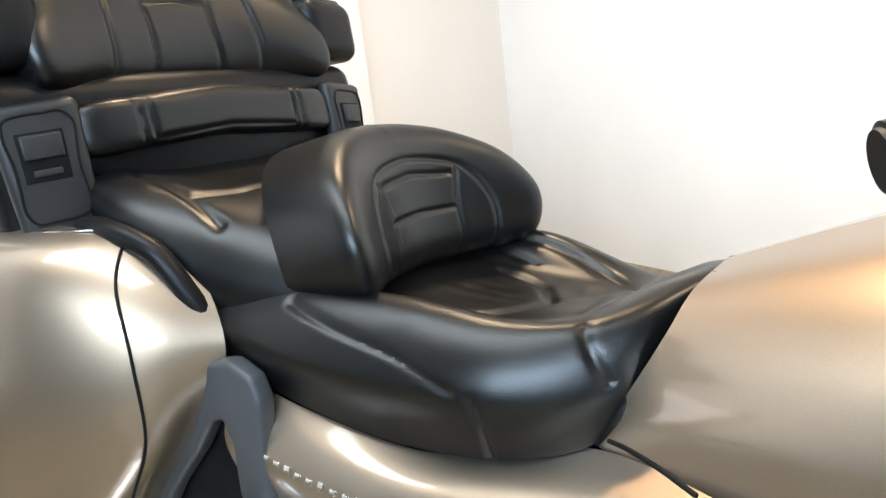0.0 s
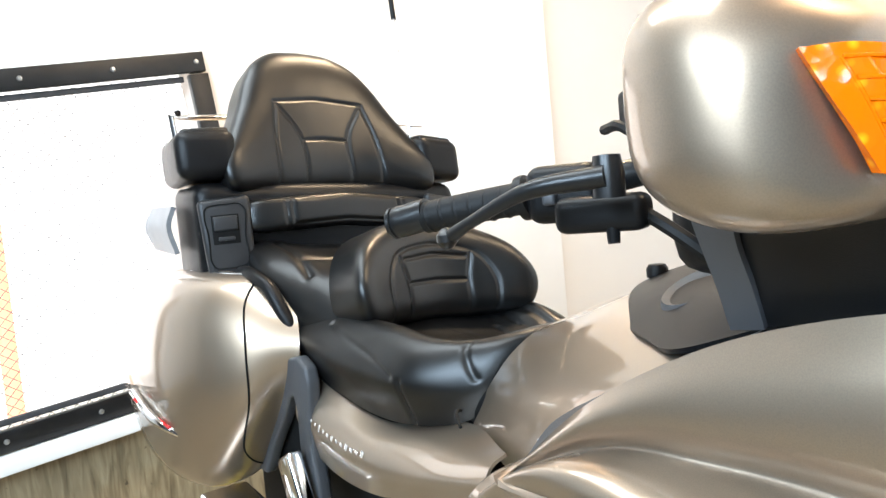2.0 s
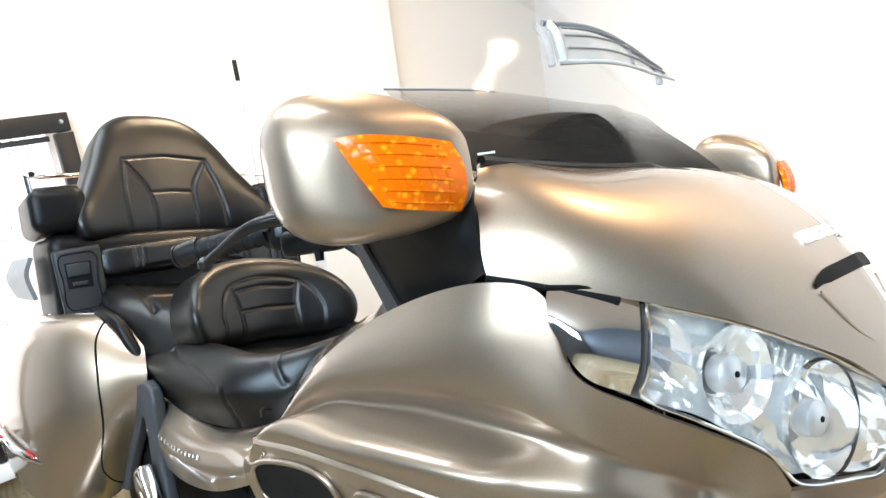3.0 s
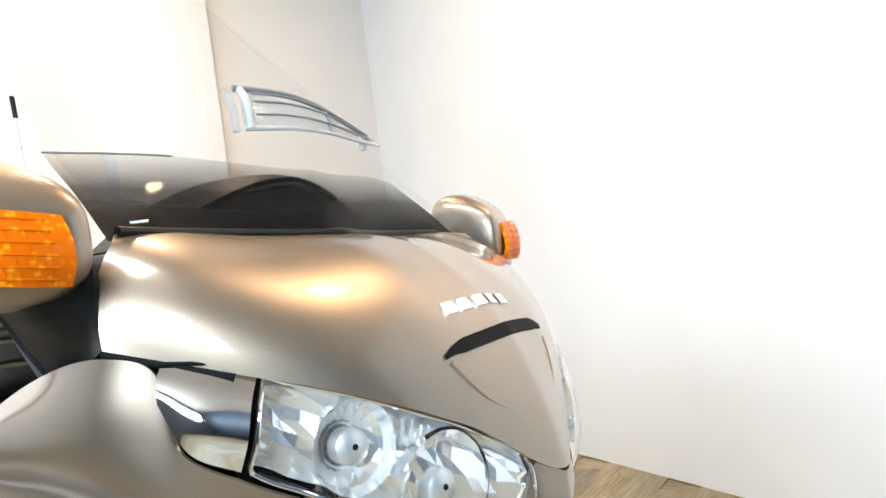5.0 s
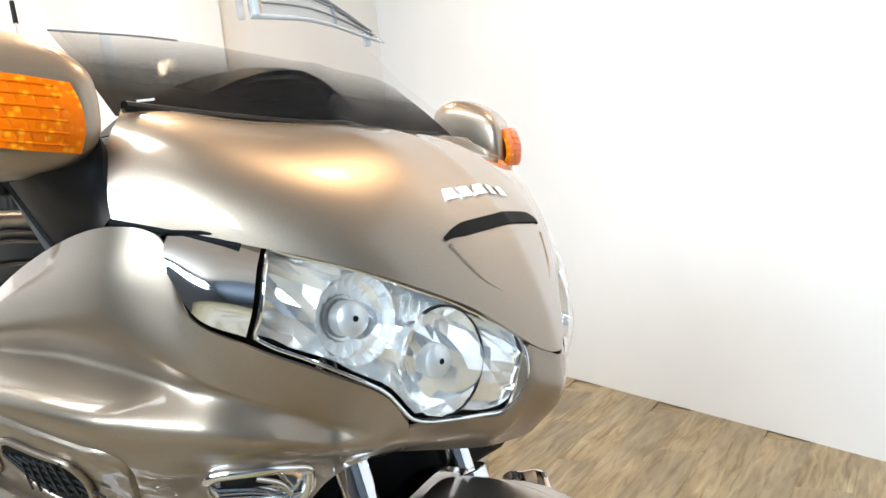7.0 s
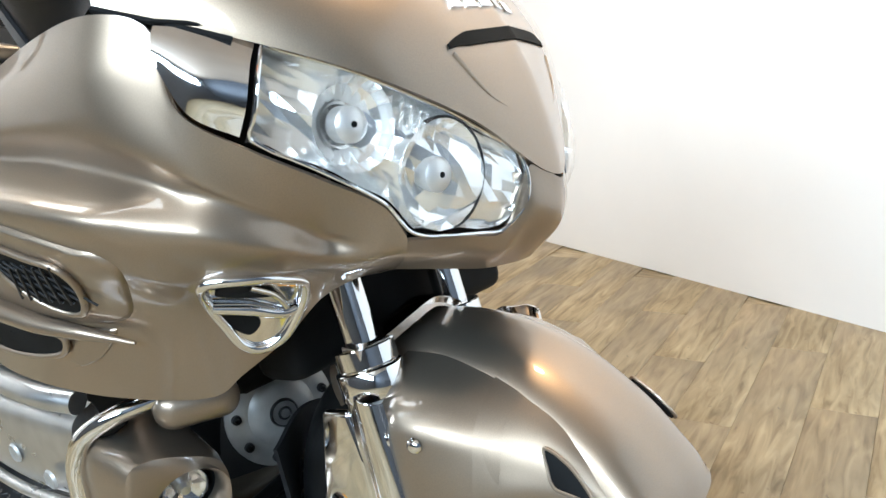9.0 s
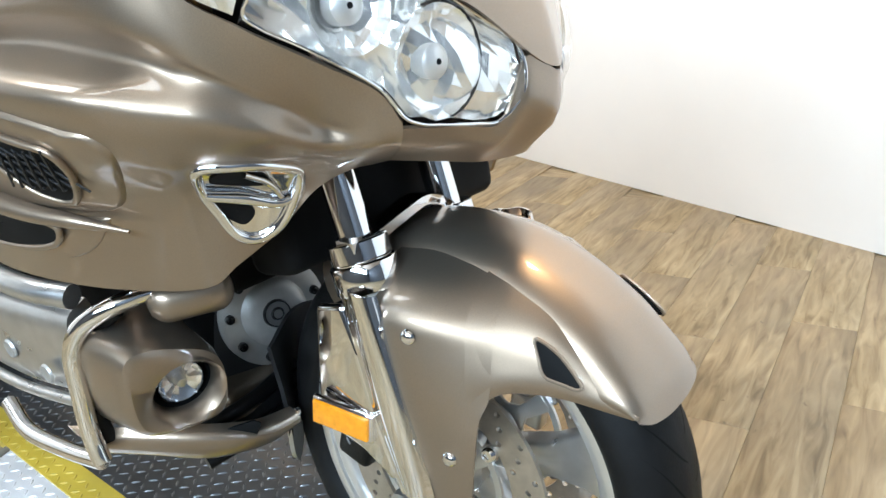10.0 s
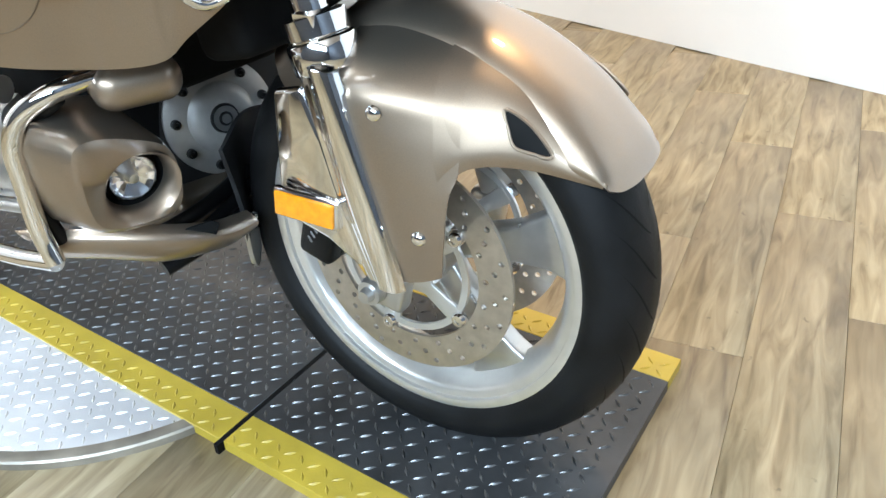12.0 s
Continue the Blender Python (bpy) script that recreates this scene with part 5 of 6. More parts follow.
def pressed(grid, depth):
    """A grid pushed in along its normals by depth (nv, nu); outward is up and to the near side."""
    n = np.cross(np.gradient(grid, axis=0), np.gradient(grid, axis=1))
    n /= np.maximum(np.linalg.norm(n, axis=-1, keepdims=True), 1e-9)
    turn = np.where(n[..., 2] - n[..., 1] < 0, -1.0, 1.0)[..., None]
    return grid - n * turn * depth[..., None]


SEAT_FRONT = [
    [(-0.789, 0.0, 0.872), (-0.791, -0.025, 0.868), (-0.796, -0.045, 0.857), (-0.802, -0.062, 0.842), (-0.808, -0.074, 0.830)],
    [(-0.845, 0.0, 0.848), (-0.842, -0.07, 0.858), (-0.840, -0.122, 0.846), (-0.842, -0.148, 0.792), (-0.855, -0.150, 0.745)],
    [(-0.935, 0.0, 0.815), (-0.932, -0.09, 0.826), (-0.930, -0.168, 0.850), (-0.930, -0.212, 0.796), (-0.930, -0.190, 0.725)],
]
SEAT_BACK = [
    [(-1.05, 0.0, 0.812), (-1.05, -0.10, 0.824), (-1.05, -0.172, 0.866), (-1.05, -0.228, 0.806), (-1.05, -0.205, 0.722)],
    [(-1.17, 0.0, 0.834), (-1.17, -0.10, 0.842), (-1.17, -0.185, 0.870), (-1.17, -0.234, 0.820), (-1.17, -0.215, 0.745)],
    [(-1.29, 0.0, 0.87), (-1.29, -0.10, 0.87), (-1.29, -0.180, 0.872), (-1.29, -0.226, 0.838), (-1.30, -0.215, 0.785)],
]
SEAT = sheet(SEAT_FRONT + SEAT_BACK, 110, 150)
top = SEAT[..., 2] > 0.80
d1 = near_line(SEAT[..., 0], SEAT[..., 1], [[(-1.15, -0.150), (-1.05, -0.145), (-0.96, -0.120), (-0.905, -0.070), (-0.89, 0.0)], [(-1.10, -0.085), (-1.03, -0.065), (-0.985, 0.0)]])
d2 = near_line(SEAT[..., 0], SEAT[..., 2], [[(-1.185, 0.862), (-1.12, 0.845), (-1.03, 0.822), (-0.975, 0.800)], [(-0.955, 0.795), (-0.952, 0.76), (-0.955, 0.72)], [(-0.872, 0.845), (-0.848, 0.80)]])
side_part = SEAT[..., 1] < -0.115
dent = 0.0045 * np.exp(-(d1 / 0.007) ** 2) * top + 0.0035 * np.exp(-(d2 / 0.004) ** 2) * side_part
rng = np.random.default_rng(7)
wrinkle = np.zeros(dent.shape)
for k in range(26):
    cx, cy, a = rng.uniform(-1.15, -0.88), rng.uniform(-0.20, 0.0), rng.uniform(-0.8, 0.8)
    u = (SEAT[..., 0] - cx) * math.cos(a) + (SEAT[..., 1] - cy) * math.sin(a)
    w = -(SEAT[..., 0] - cx) * math.sin(a) + (SEAT[..., 1] - cy) * math.cos(a)
    wrinkle += rng.uniform(-0.0007, 0.0007) * np.exp(-(u / 0.05) ** 2 - (w / 0.009) ** 2)
SEAT = pressed(SEAT, dent + wrinkle)
near_half = grid_bm(SEAT, 0.0, inward=(-1.05, 0, 0.6))
far_half = flip(near_half)
for v in far_half.verts:  # the far bolster is pressed lower towards the front
    v.co.z -= 0.22 * max(0.0, v.co.y - 0.02) * math.sin(math.pi / 2 * min(1.0, max(0.0, (v.co.x + 1.10) / 0.20))) ** 2 * min(1.0, max(0.0, (-0.79 - v.co.x) / 0.05))
part("rider_seat", near_half, LEATHER, bike, "black leather rider seat")
part("rider_seat", far_half, LEATHER, bike, "black leather rider seat")
both("panel_gap", tube([(-0.833, -0.194, 0.767), (-0.808, -0.2165, 0.777), (-0.768, -0.2465, 0.784), (-0.736, -0.2635, 0.780)], 0.0022, 24, 8), DARK, bike, "dark gap between tank and side cover")
both("seat_edge", tube([(-0.787, -0.030, 0.865), (-0.806, -0.074, 0.828), (-0.838, -0.140, 0.775), (-0.868, -0.148, 0.736)], 0.0075, 30, 10), PLASTIC, bike, "black edge strip along the seat front")
PILL = sheet([
    [(-1.20, 0.0, 0.930), (-1.20, -0.10, 0.930), (-1.19, -0.150, 0.910), (-1.18, -0.188, 0.870), (-1.18, -0.195, 0.80)],
    [(-1.30, 0.0, 0.955), (-1.30, -0.10, 0.953), (-1.30, -0.182, 0.940), (-1.30, -0.220, 0.895), (-1.30, -0.216, 0.80)],
    [(-1.40, 0.0, 0.962), (-1.40, -0.10, 0.968), (-1.40, -0.19, 0.978), (-1.40, -0.235, 0.950), (-1.40, -0.235, 0.86)],
    [(-1.50, 0.0, 0.975), (-1.50, -0.10, 0.985), (-1.49, -0.185, 1.002), (-1.485, -0.225, 0.988), (-1.49, -0.23, 0.90)],
], 90, 90)
d1 = near_line(PILL[..., 0], PILL[..., 1], [[(-1.36, -0.165), (-1.345, -0.10), (-1.345, 0.0)], [(-1.47, -0.17), (-1.37, -0.172), (-1.30, -0.185)]])
PILL = pressed(PILL, 0.005 * np.exp(-(d1 / 0.008) ** 2))
both("passenger_seat", grid_bm(PILL, 0.0, inward=(-1.35, 0, 0.7)), LEATHER, bike, "black leather passenger seat")


def pillow(outline, m, depth, edge=0.4, n=160, rings=60, grooves=(), bend=0.0, back=0.03):
    """A padded cushion: a flat outline (x, y) swelling to depth in local z, with sewn grooves; bend wraps its sides forward."""
    o = spline([(*p, 0) for p in outline], n, True)
    c = o.mean(0)
    f = np.linspace(0, 1, rings)
    k = 1 - f ** 1.6
    q = c + (o - c)[None] * k[:, None, None]
    h = depth * (1 - np.clip(k, 0, 1) ** (2 / edge)) ** edge
    h[0] = 0.0
    z = np.repeat(h[:, None], n, 1)
    if grooves:
        z = z - 0.0034 * np.exp(-(near_line(q[..., 0], q[..., 1], grooves) / 0.0040) ** 2)
    half = np.abs(o[:, 0]).max()
    z = z + bend * (q[..., 0] / half) ** 2
    verts = [m @ Vector((q[i, j, 0], q[i, j, 1], z[i, j])) for i in range(rings) for j in range(n)]
    faces = [(i * n + j, i * n + (j + 1) % n, (i + 1) * n + (j + 1) % n, (i + 1) * n + j) for i in range(rings - 1) for j in range(n)]
    first = len(verts)
    verts += [m @ Vector((p[0], p[1], bend * (p[0] / half) ** 2 - back)) for p in o]
    faces += [(first + j, first + (j + 1) % n, (j + 1) % n, j) for j in range(n)]
    faces.append(tuple(range(first, first + n))[::-1])
    bm = mesh_of("p", verts, faces)
    bmesh.ops.remove_doubles(bm, verts=bm.verts, dist=1e-5)
    bmesh.ops.recalc_face_normals(bm, faces=bm.faces)
    return bm


# rider backrest: local x to the machine's left, local y up, local z forward
RB = facing((-1.225, 0.0, 0.920), (1, 0, 0.20), (0, 0, 1))
rb_half = [(0.190, -0.060), (0.194, -0.015), (0.166, 0.042), (0.113, 0.080), (0.057, 0.096)]
rb_out = [(-x, y) for x, y in rb_half] + [(0, 0.098)] + rb_half[::-1] + [(0.172, -0.085), (0.09, -0.092), (0, -0.094), (-0.09, -0.092), (-0.172, -0.085)]
rb_lines = [[(-0.112, -0.085), (-0.114, -0.02), (-0.085, 0.028), (0, 0.044), (0.085, 0.028), (0.114, -0.02), (0.112, -0.085)],
            [(-0.066, -0.08), (-0.066, -0.02), (-0.078, 0.026)], [(0.066, -0.08), (0.066, -0.02), (0.078, 0.026)], [(-0.066, -0.024), (0, -0.024), (0.066, -0.024)], [(-0.066, 0.020), (0, 0.024), (0.066, 0.020)]]
rider_back = part("rider_backrest", pillow(rb_out, RB, 0.068, 0.40, n=300, rings=100, grooves=rb_lines, bend=0.105, back=0.085), LEATHER, bike, "black leather rider backrest")

# passenger backrest
PB = facing((-1.600, 0.0, 1.195), (1, 0, 0.28), (0, 0, 1))
pb_half = [(0.240, -0.104), (0.250, -0.050), (0.222, 0.010), (0.187, 0.076), (0.158, 0.138), (0.122, 0.190), (0.07, 0.221)]
pb_out = [(-x, y) for x, y in pb_half] + [(0, 0.226)] + pb_half[::-1] + [(0.15, -0.110), (0, -0.113), (-0.15, -0.110)]
pb_lines = [[(-0.125, -0.105), (-0.120, 0.0), (-0.105, 0.078)], [(0.125, -0.105), (0.120, 0.0), (0.105, 0.078)], [(-0.105, 0.086), (0, 0.092), (0.105, 0.086)],
            [(-0.056, -0.108), (-0.053, -0.02), (-0.062, 0.02), (-0.100, 0.080)], [(0.056, -0.108), (0.053, -0.02), (0.062, 0.02), (0.100, 0.080)], [(-0.053, -0.003), (0, -0.002), (0.053, -0.003)]]
back = part("passenger_backrest", pillow(pb_out, PB, 0.056, 0.45, grooves=pb_lines, bend=0.075, back=0.065, n=340, rings=110), LEATHER, bike, "tall black leather passenger backrest")
LP = facing((-1.50, 0.0, 1.052), (1, 0, 0.1))
lum_out = [(-0.215, -0.026), (-0.222, 0.0), (-0.215, 0.028), (-0.12, 0.035), (0, 0.036), (0.12, 0.035), (0.215, 0.028), (0.222, 0.0), (0.215, -0.026), (0.12, -0.034), (0, -0.035), (-0.12, -0.034)]
lum_lines = [[(-0.125, -0.030), (-0.125, 0.030)], [(0.125, -0.030), (0.125, 0.030)], [(-0.140, -0.030), (-0.140, 0.030)], [(0.140, -0.030), (0.140, 0.030)], [(-0.125, -0.024), (0.125, -0.024)]]
part("lumbar_pad", pillow(lum_out, LP, 0.034, 0.4, grooves=lum_lines, rings=60, n=300), LEATHER, bike, "black leather lumbar roll")

# trunk
trunk = part("trunk", block(0.40, 0.60, 0.26, pose(-1.76, 0, 1.03), 0.035, 5), PAINT, bike, "bronze painted trunk")
part("backrest_base", block(0.10, 0.46, 0.17, pose(-1.60, 0, 1.125), 0.02), PLASTIC, trunk, "black backrest support")
part("trunk_front", block(0.17, 0.625, 0.20, pose(-1.59, 0, 1.03), 0.03, 4), PLASTIC, trunk, "black trunk front panel")
for s in (-1, 1):
    lm = facing((-1.508, s * 0.262, 1.020), (1, s * 0.22, 0.06))
    shape = [(-0.052, -0.080), (0.040, -0.084), (0.050, 0.074), (-0.054, 0.078)]
    panel = part("latch_panel", slab([(s * x, y) for x, y in shape][::s], 0.024, lm, 0.011, 4), DULLBLACK, trunk, "black latch panel")
    ring = spline([(s * x, y, 0.0245) for x, y in ((-0.036, -0.058), (0.0, -0.064), (0.030, -0.060), (0.034, 0.0), (0.036, 0.056), (0.0, 0.062), (-0.038, 0.058), (-0.037, 0.0))], 32, True)
    part("panel_frame", tube([lm @ Vector(p) for p in ring[::2]], 0.0016, 64, 6, True), DARK, panel, "raised frame line of the panel")
    part("latch_recess", slab([(-0.026, -0.022), (0.026, -0.022), (0.027, 0.036), (-0.027, 0.036)], 0.002, lm @ pose(0, 0.006, 0.0235), 0.0008), DARK, panel, "dark latch recess")
    part("latch_button", slab([(-0.023, 0.004), (0.023, 0.004), (0.024, 0.033), (-0.024, 0.033)], 0.006, lm @ pose(0, 0.006, 0.0245), 0.003), DULLBLACK, panel, "black latch button")
    part("latch_pull", slab([(-0.016, -0.016), (0.016, -0.016), (0.016, -0.008), (-0.016, -0.008)], 0.004, lm @ pose(0, 0.006, 0.0245), 0.0015), DULLBLACK, panel, "small latch pull")
    arm = part("armrest", block(0.19, 0.122, 0.100, pose(-1.595, s * 0.270, 1.180, 0, -4, s * 6), 0.026, 5), PLASTIC, bike, "black padded armrest box")
    part("armrest_lid", block(0.155, 0.095, 0.016, pose(-1.595, s * 0.268, 1.226, 0, -4, s * 6), 0.007, 3), LEATHER, arm, "black leather armrest top")
    part("side_lamp", grid_bm(sheet([[(-1.60, s * 0.335, 1.09), (-1.60, s * 0.350, 1.05), (-1.60, s * 0.338, 0.99)], [(-1.75, s * 0.335, 1.09), (-1.76, s * 0.352, 1.05), (-1.75, s * 0.338, 1.0)]], 10, 10), 0.01, inward=(-1.7, 0, 1.05)), VENTGREY, trunk, "grey side marker lamp")
rack = part("luggage_rack", tube([(-1.60, -0.30, 1.278), (-1.70, -0.29, 1.292), (-1.86, -0.22, 1.300), (-1.88, 0, 1.300), (-1.86, 0.22, 1.300), (-1.70, 0.29, 1.292), (-1.60, 0.30, 1.278)], 0.007, 50, 12), CHROME, bike, "chrome trunk rack rail")
for s in (-1, 1):
    part("rack_post", tube([(-1.66, s * 0.298, 1.288), (-1.66, s * 0.290, 1.20)], 0.007, 4, 12), CHROME, rack, "chrome rack post")
aerial = part("aerial", tube([(-1.725, 0.35, 1.15), (-1.755, 0.354, 1.38), (-1.784, 0.359, 1.59)], 0.003, 12, 10), ALLOY, bike, "thin whip aerial")
part("aerial_coil", tube([(-1.784, 0.359, 1.588), (-1.790, 0.359, 1.650)], 0.007, 6, 14), PLASTIC, aerial, "black aerial coil")
part("aerial_whip", tube([(-1.790, 0.359, 1.650), (-1.83, 0.362, 2.05)], 0.0012, 10, 6), ALLOY, aerial, "fine aerial whip")

# saddlebags
BAG_FRONT = [
    [(-1.33, -0.212, 0.900), (-1.29, -0.222, 0.865), (-1.268, -0.234, 0.805), (-1.322, -0.238, 0.718), (-1.430, -0.238, 0.600), (-1.44, -0.20, 0.59), (-1.34, -0.18, 0.70), (-1.32, -0.18, 0.84)],
    [(-1.38, -0.240, 0.938), (-1.355, -0.290, 0.905), (-1.325, -0.312, 0.820), (-1.330, -0.314, 0.725), (-1.420, -0.300, 0.605), (-1.47, -0.24, 0.560), (-1.38, -0.19, 0.70), (-1.37, -0.19, 0.87)],
    [(-1.45, -0.268, 0.950), (-1.435, -0.335, 0.925), (-1.425, -0.372, 0.822), (-1.44, -0.376, 0.690), (-1.52, -0.345, 0.530), (-1.54, -0.24, 0.520), (-1.46, -0.18, 0.70), (-1.43, -0.18, 0.88)],
]
BAG_REAR = [
    [(-1.58, -0.270, 0.955), (-1.58, -0.365, 0.928), (-1.58, -0.404, 0.825), (-1.58, -0.408, 0.690), (-1.62, -0.365, 0.518), (-1.63, -0.24, 0.505), (-1.59, -0.18, 0.70), (-1.58, -0.18, 0.88)],
    [(-1.80, -0.270, 0.945), (-1.80, -0.362, 0.920), (-1.80, -0.405, 0.820), (-1.80, -0.410, 0.690), (-1.80, -0.365, 0.515), (-1.80, -0.24, 0.500), (-1.80, -0.18, 0.70), (-1.80, -0.18, 0.88)],
    [(-2.02, -0.260, 0.900), (-2.03, -0.340, 0.875), (-2.04, -0.375, 0.800), (-2.04, -0.380, 0.690), (-2.03, -0.34, 0.55), (-2.02, -0.24, 0.53), (-2.02, -0.18, 0.70), (-2.02, -0.18, 0.85)],
]
BAG = BAG_FRONT + BAG_REAR
bagg = sheet(BAG, 56, 40, True)
bags = both("saddlebag", capped(bagg), PAINT, bike, "bronze painted saddlebag")
for s, bag in zip((1, -1), bags):
    ringv = (spline(BAG_FRONT[1], 56, True)[:34] + np.array([0.001, -0.001, 0])) * np.array([1, s, 1])
    part("lid_seam", tube([tuple(p) for p in ringv], 0.0018, 90, 8), DARK, bag, "dark lid seam")
    part("chrome_strip", tube([(-1.50, s * -0.372, 0.628), (-1.60, s * -0.415, 0.66), (-1.74, s * -0.422, 0.70)], 0.009, 24, 12, taper=[0.005, 0.010, 0.009]), CHROME, bag, "chrome strip with red reflector")
    part("strip_reflector", tube([(-1.55, s * -0.403, 0.652), (-1.70, s * -0.430, 0.692)], 0.0035, 10, 10), RED, bag, "thin red reflector")
    part("bag_rail", tube([(-1.40, s * -0.262, 0.945), (-1.48, s * -0.295, 0.948), (-1.60, s * -0.310, 0.950)], 0.005, 20, 10), CHROME, bag, "thin chrome rail")

# grab handles, side covers, brackets
both("grab_handle", tube([(-1.455, -0.256, 0.946), (-1.420, -0.258, 0.948), (-1.385, -0.258, 0.942), (-1.336, -0.250, 0.920), (-1.306, -0.238, 0.868), (-1.290, -0.218, 0.815)], 0.0135, 36, 14), PLASTIC, bike, "black passenger grab handle")
SIDE = sheet([
    [(-1.278, -0.215, 0.768), (-1.282, -0.236, 0.735), (-1.285, -0.246, 0.70), (-1.270, -0.240, 0.64)],
    [(-1.16, -0.208, 0.735), (-1.16, -0.240, 0.705), (-1.16, -0.252, 0.67), (-1.15, -0.240, 0.61)],
    [(-1.02, -0.196, 0.715), (-1.02, -0.240, 0.695), (-1.02, -0.254, 0.66), (-1.02, -0.240, 0.61)],
    [(-0.87, -0.160, 0.735), (-0.87, -0.225, 0.715), (-0.87, -0.250, 0.68), (-0.87, -0.245, 0.645)],
    [(-0.70, -0.225, 0.745), (-0.70, -0.250, 0.735), (-0.70, -0.262, 0.715), (-0.70, -0.262, 0.700)],
], 18, 36)
cover = both("side_cover", grid_bm(SIDE, 0.004, inward=(-1.0, 0, 0.7)), PAINT, bike, "bronze painted side cover with small chrome lettering")
for k in range(13):
    p, n = at(SIDE, 0.52, 0.10 + 0.030 * k)
    n = n if n[1] < 0 else -n
    part("lettering_bar", block(0.009, 0.006 if k % 3 else 0.010, 0.0014, facing(p + n * 0.001, n) @ pose(0, 0, 0, 0, 0, -12), 0.0004), CHROME, cover[0], "bright lettering bar")
both("frame_bracket", slab([(-1.285, 0.796), (-1.248, 0.803), (-1.214, 0.788), (-1.207, 0.760), (-1.217, 0.70), (-1.214, 0.62), (-1.204, 0.54), (-1.262, 0.54), (-1.272, 0.64), (-1.268, 0.702), (-1.278, 0.727), (-1.296, 0.722), (-1.335, 0.675), (-1.40, 0.61), (-1.455, 0.54), (-1.535, 0.54), (-1.465, 0.642), (-1.385, 0.730), (-1.325, 0.780)], 0.026, pose(0, -0.226, 0, 90, 0, 0), 0.007, 4), GREYPLASTIC, bike, "grey passenger peg bracket")
both("bracket_opening", slab([(-1.25, 0.55), (-1.25, 0.735), (-1.29, 0.74), (-1.35, 0.685), (-1.47, 0.55)], 0.006, pose(0, -0.214, 0, 90, 0, 0), 0.002), DARK, bike, "dark hollow behind the bracket")
both("passenger_board", block(0.26, 0.10, 0.022, pose(-1.36, -0.33, 0.505, 0, 6, 0), 0.01), CHROME, bike, "chrome passenger foot board")
both("board_arm", block(0.06, 0.03, 0.14, pose(-1.24, -0.275, 0.565, 0, -25, 0), 0.008), CHROME, bike, "chrome foot board arm")

# engine side and front
head = both("head_cover", grid_bm(sheet([
    [(-0.78, -0.285, 0.535), (-0.78, -0.315, 0.52), (-0.78, -0.318, 0.46), (-0.78, -0.300, 0.395), (-0.78, -0.26, 0.375)],
    [(-0.58, -0.285, 0.535), (-0.58, -0.318, 0.52), (-0.58, -0.322, 0.46), (-0.58, -0.302, 0.395), (-0.58, -0.26, 0.375)],
    [(-0.42, -0.275, 0.540), (-0.415, -0.305, 0.525), (-0.41, -0.310, 0.47), (-0.41, -0.292, 0.41), (-0.41, -0.25, 0.39)],
], 24, 24), 0.02, inward=(-0.6, 0, 0.45)), ALLOY, bike, "polished cylinder head cover")
for s, h in zip((1, -1), head):
    for x, z in ((-0.66, 0.470), (-0.565, 0.452), (-0.47, 0.440)):
        part("cover_hole", lathe([(0, 0.002), (0.010, 0.002), (0.0125, 0.0035), (0.0145, 0.0)], facing((x, s * -0.3215, z), (0, -s, -0.1)), 20), CASTING, h, "round plug in the cover")
    part("cover_lip", tube([(-0.78, s * -0.312, 0.388), (-0.58, s * -0.314, 0.388), (-0.41, s * -0.304, 0.402)], 0.008, 20, 10), ALLOY, h, "bright lower lip")
both("lower_rail", tube([(-0.80, -0.318, 0.565), (-0.62, -0.325, 0.568), (-0.46, -0.320, 0.560), (-0.40, -0.30, 0.555)], 0.016, 30, 14), ALLOY, bike, "bright rail under the fairing")
bars = both("crash_bar", tube([(-0.270, -0.255, 0.578), (-0.292, -0.312, 0.568), (-0.322, -0.336, 0.545), (-0.342, -0.342, 0.510), (-0.346, -0.342, 0.460), (-0.350, -0.340, 0.400), (-0.342, -0.338, 0.362)], 0.0115, 60, 18), CHROME, bike, "chrome engine guard bar")
both("crash_bar_foot", tube([(-0.342, -0.338, 0.362), (-0.42, -0.342, 0.352), (-0.52, -0.345, 0.350), (-0.60, -0.33, 0.36)], 0.011, 30, 16), CHROME, bike, "chrome lower guard bar")
LAMP_AT, LAMP_N = Vector((-0.257, -0.258, 0.446)), Vector((0.93, -0.26, -0.22)).normalized()
POD_FACE = [(-0.256, -0.338, 0.538), (-0.246, -0.208, 0.490), (-0.258, -0.204, 0.388), (-0.286, -0.324, 0.400)]
POD_REAR = [(-0.345, -0.342, 0.548), (-0.350, -0.195, 0.530), (-0.360, -0.190, 0.385), (-0.355, -0.325, 0.392)]


def rounded_quad(corners, cut):
    """A ring through a four-cornered outline with rounded corners."""
    p, ring = np.array(corners), []
    for k in range(4):
        a, b, c = p[k - 1], p[k], p[(k + 1) % 4]
        ring += [b + (a - b) * cut, b + (a - b) * cut * 0.3 + (c - b) * cut * 0.3, b + (c - b) * cut]
    return spline(ring, 48, True)


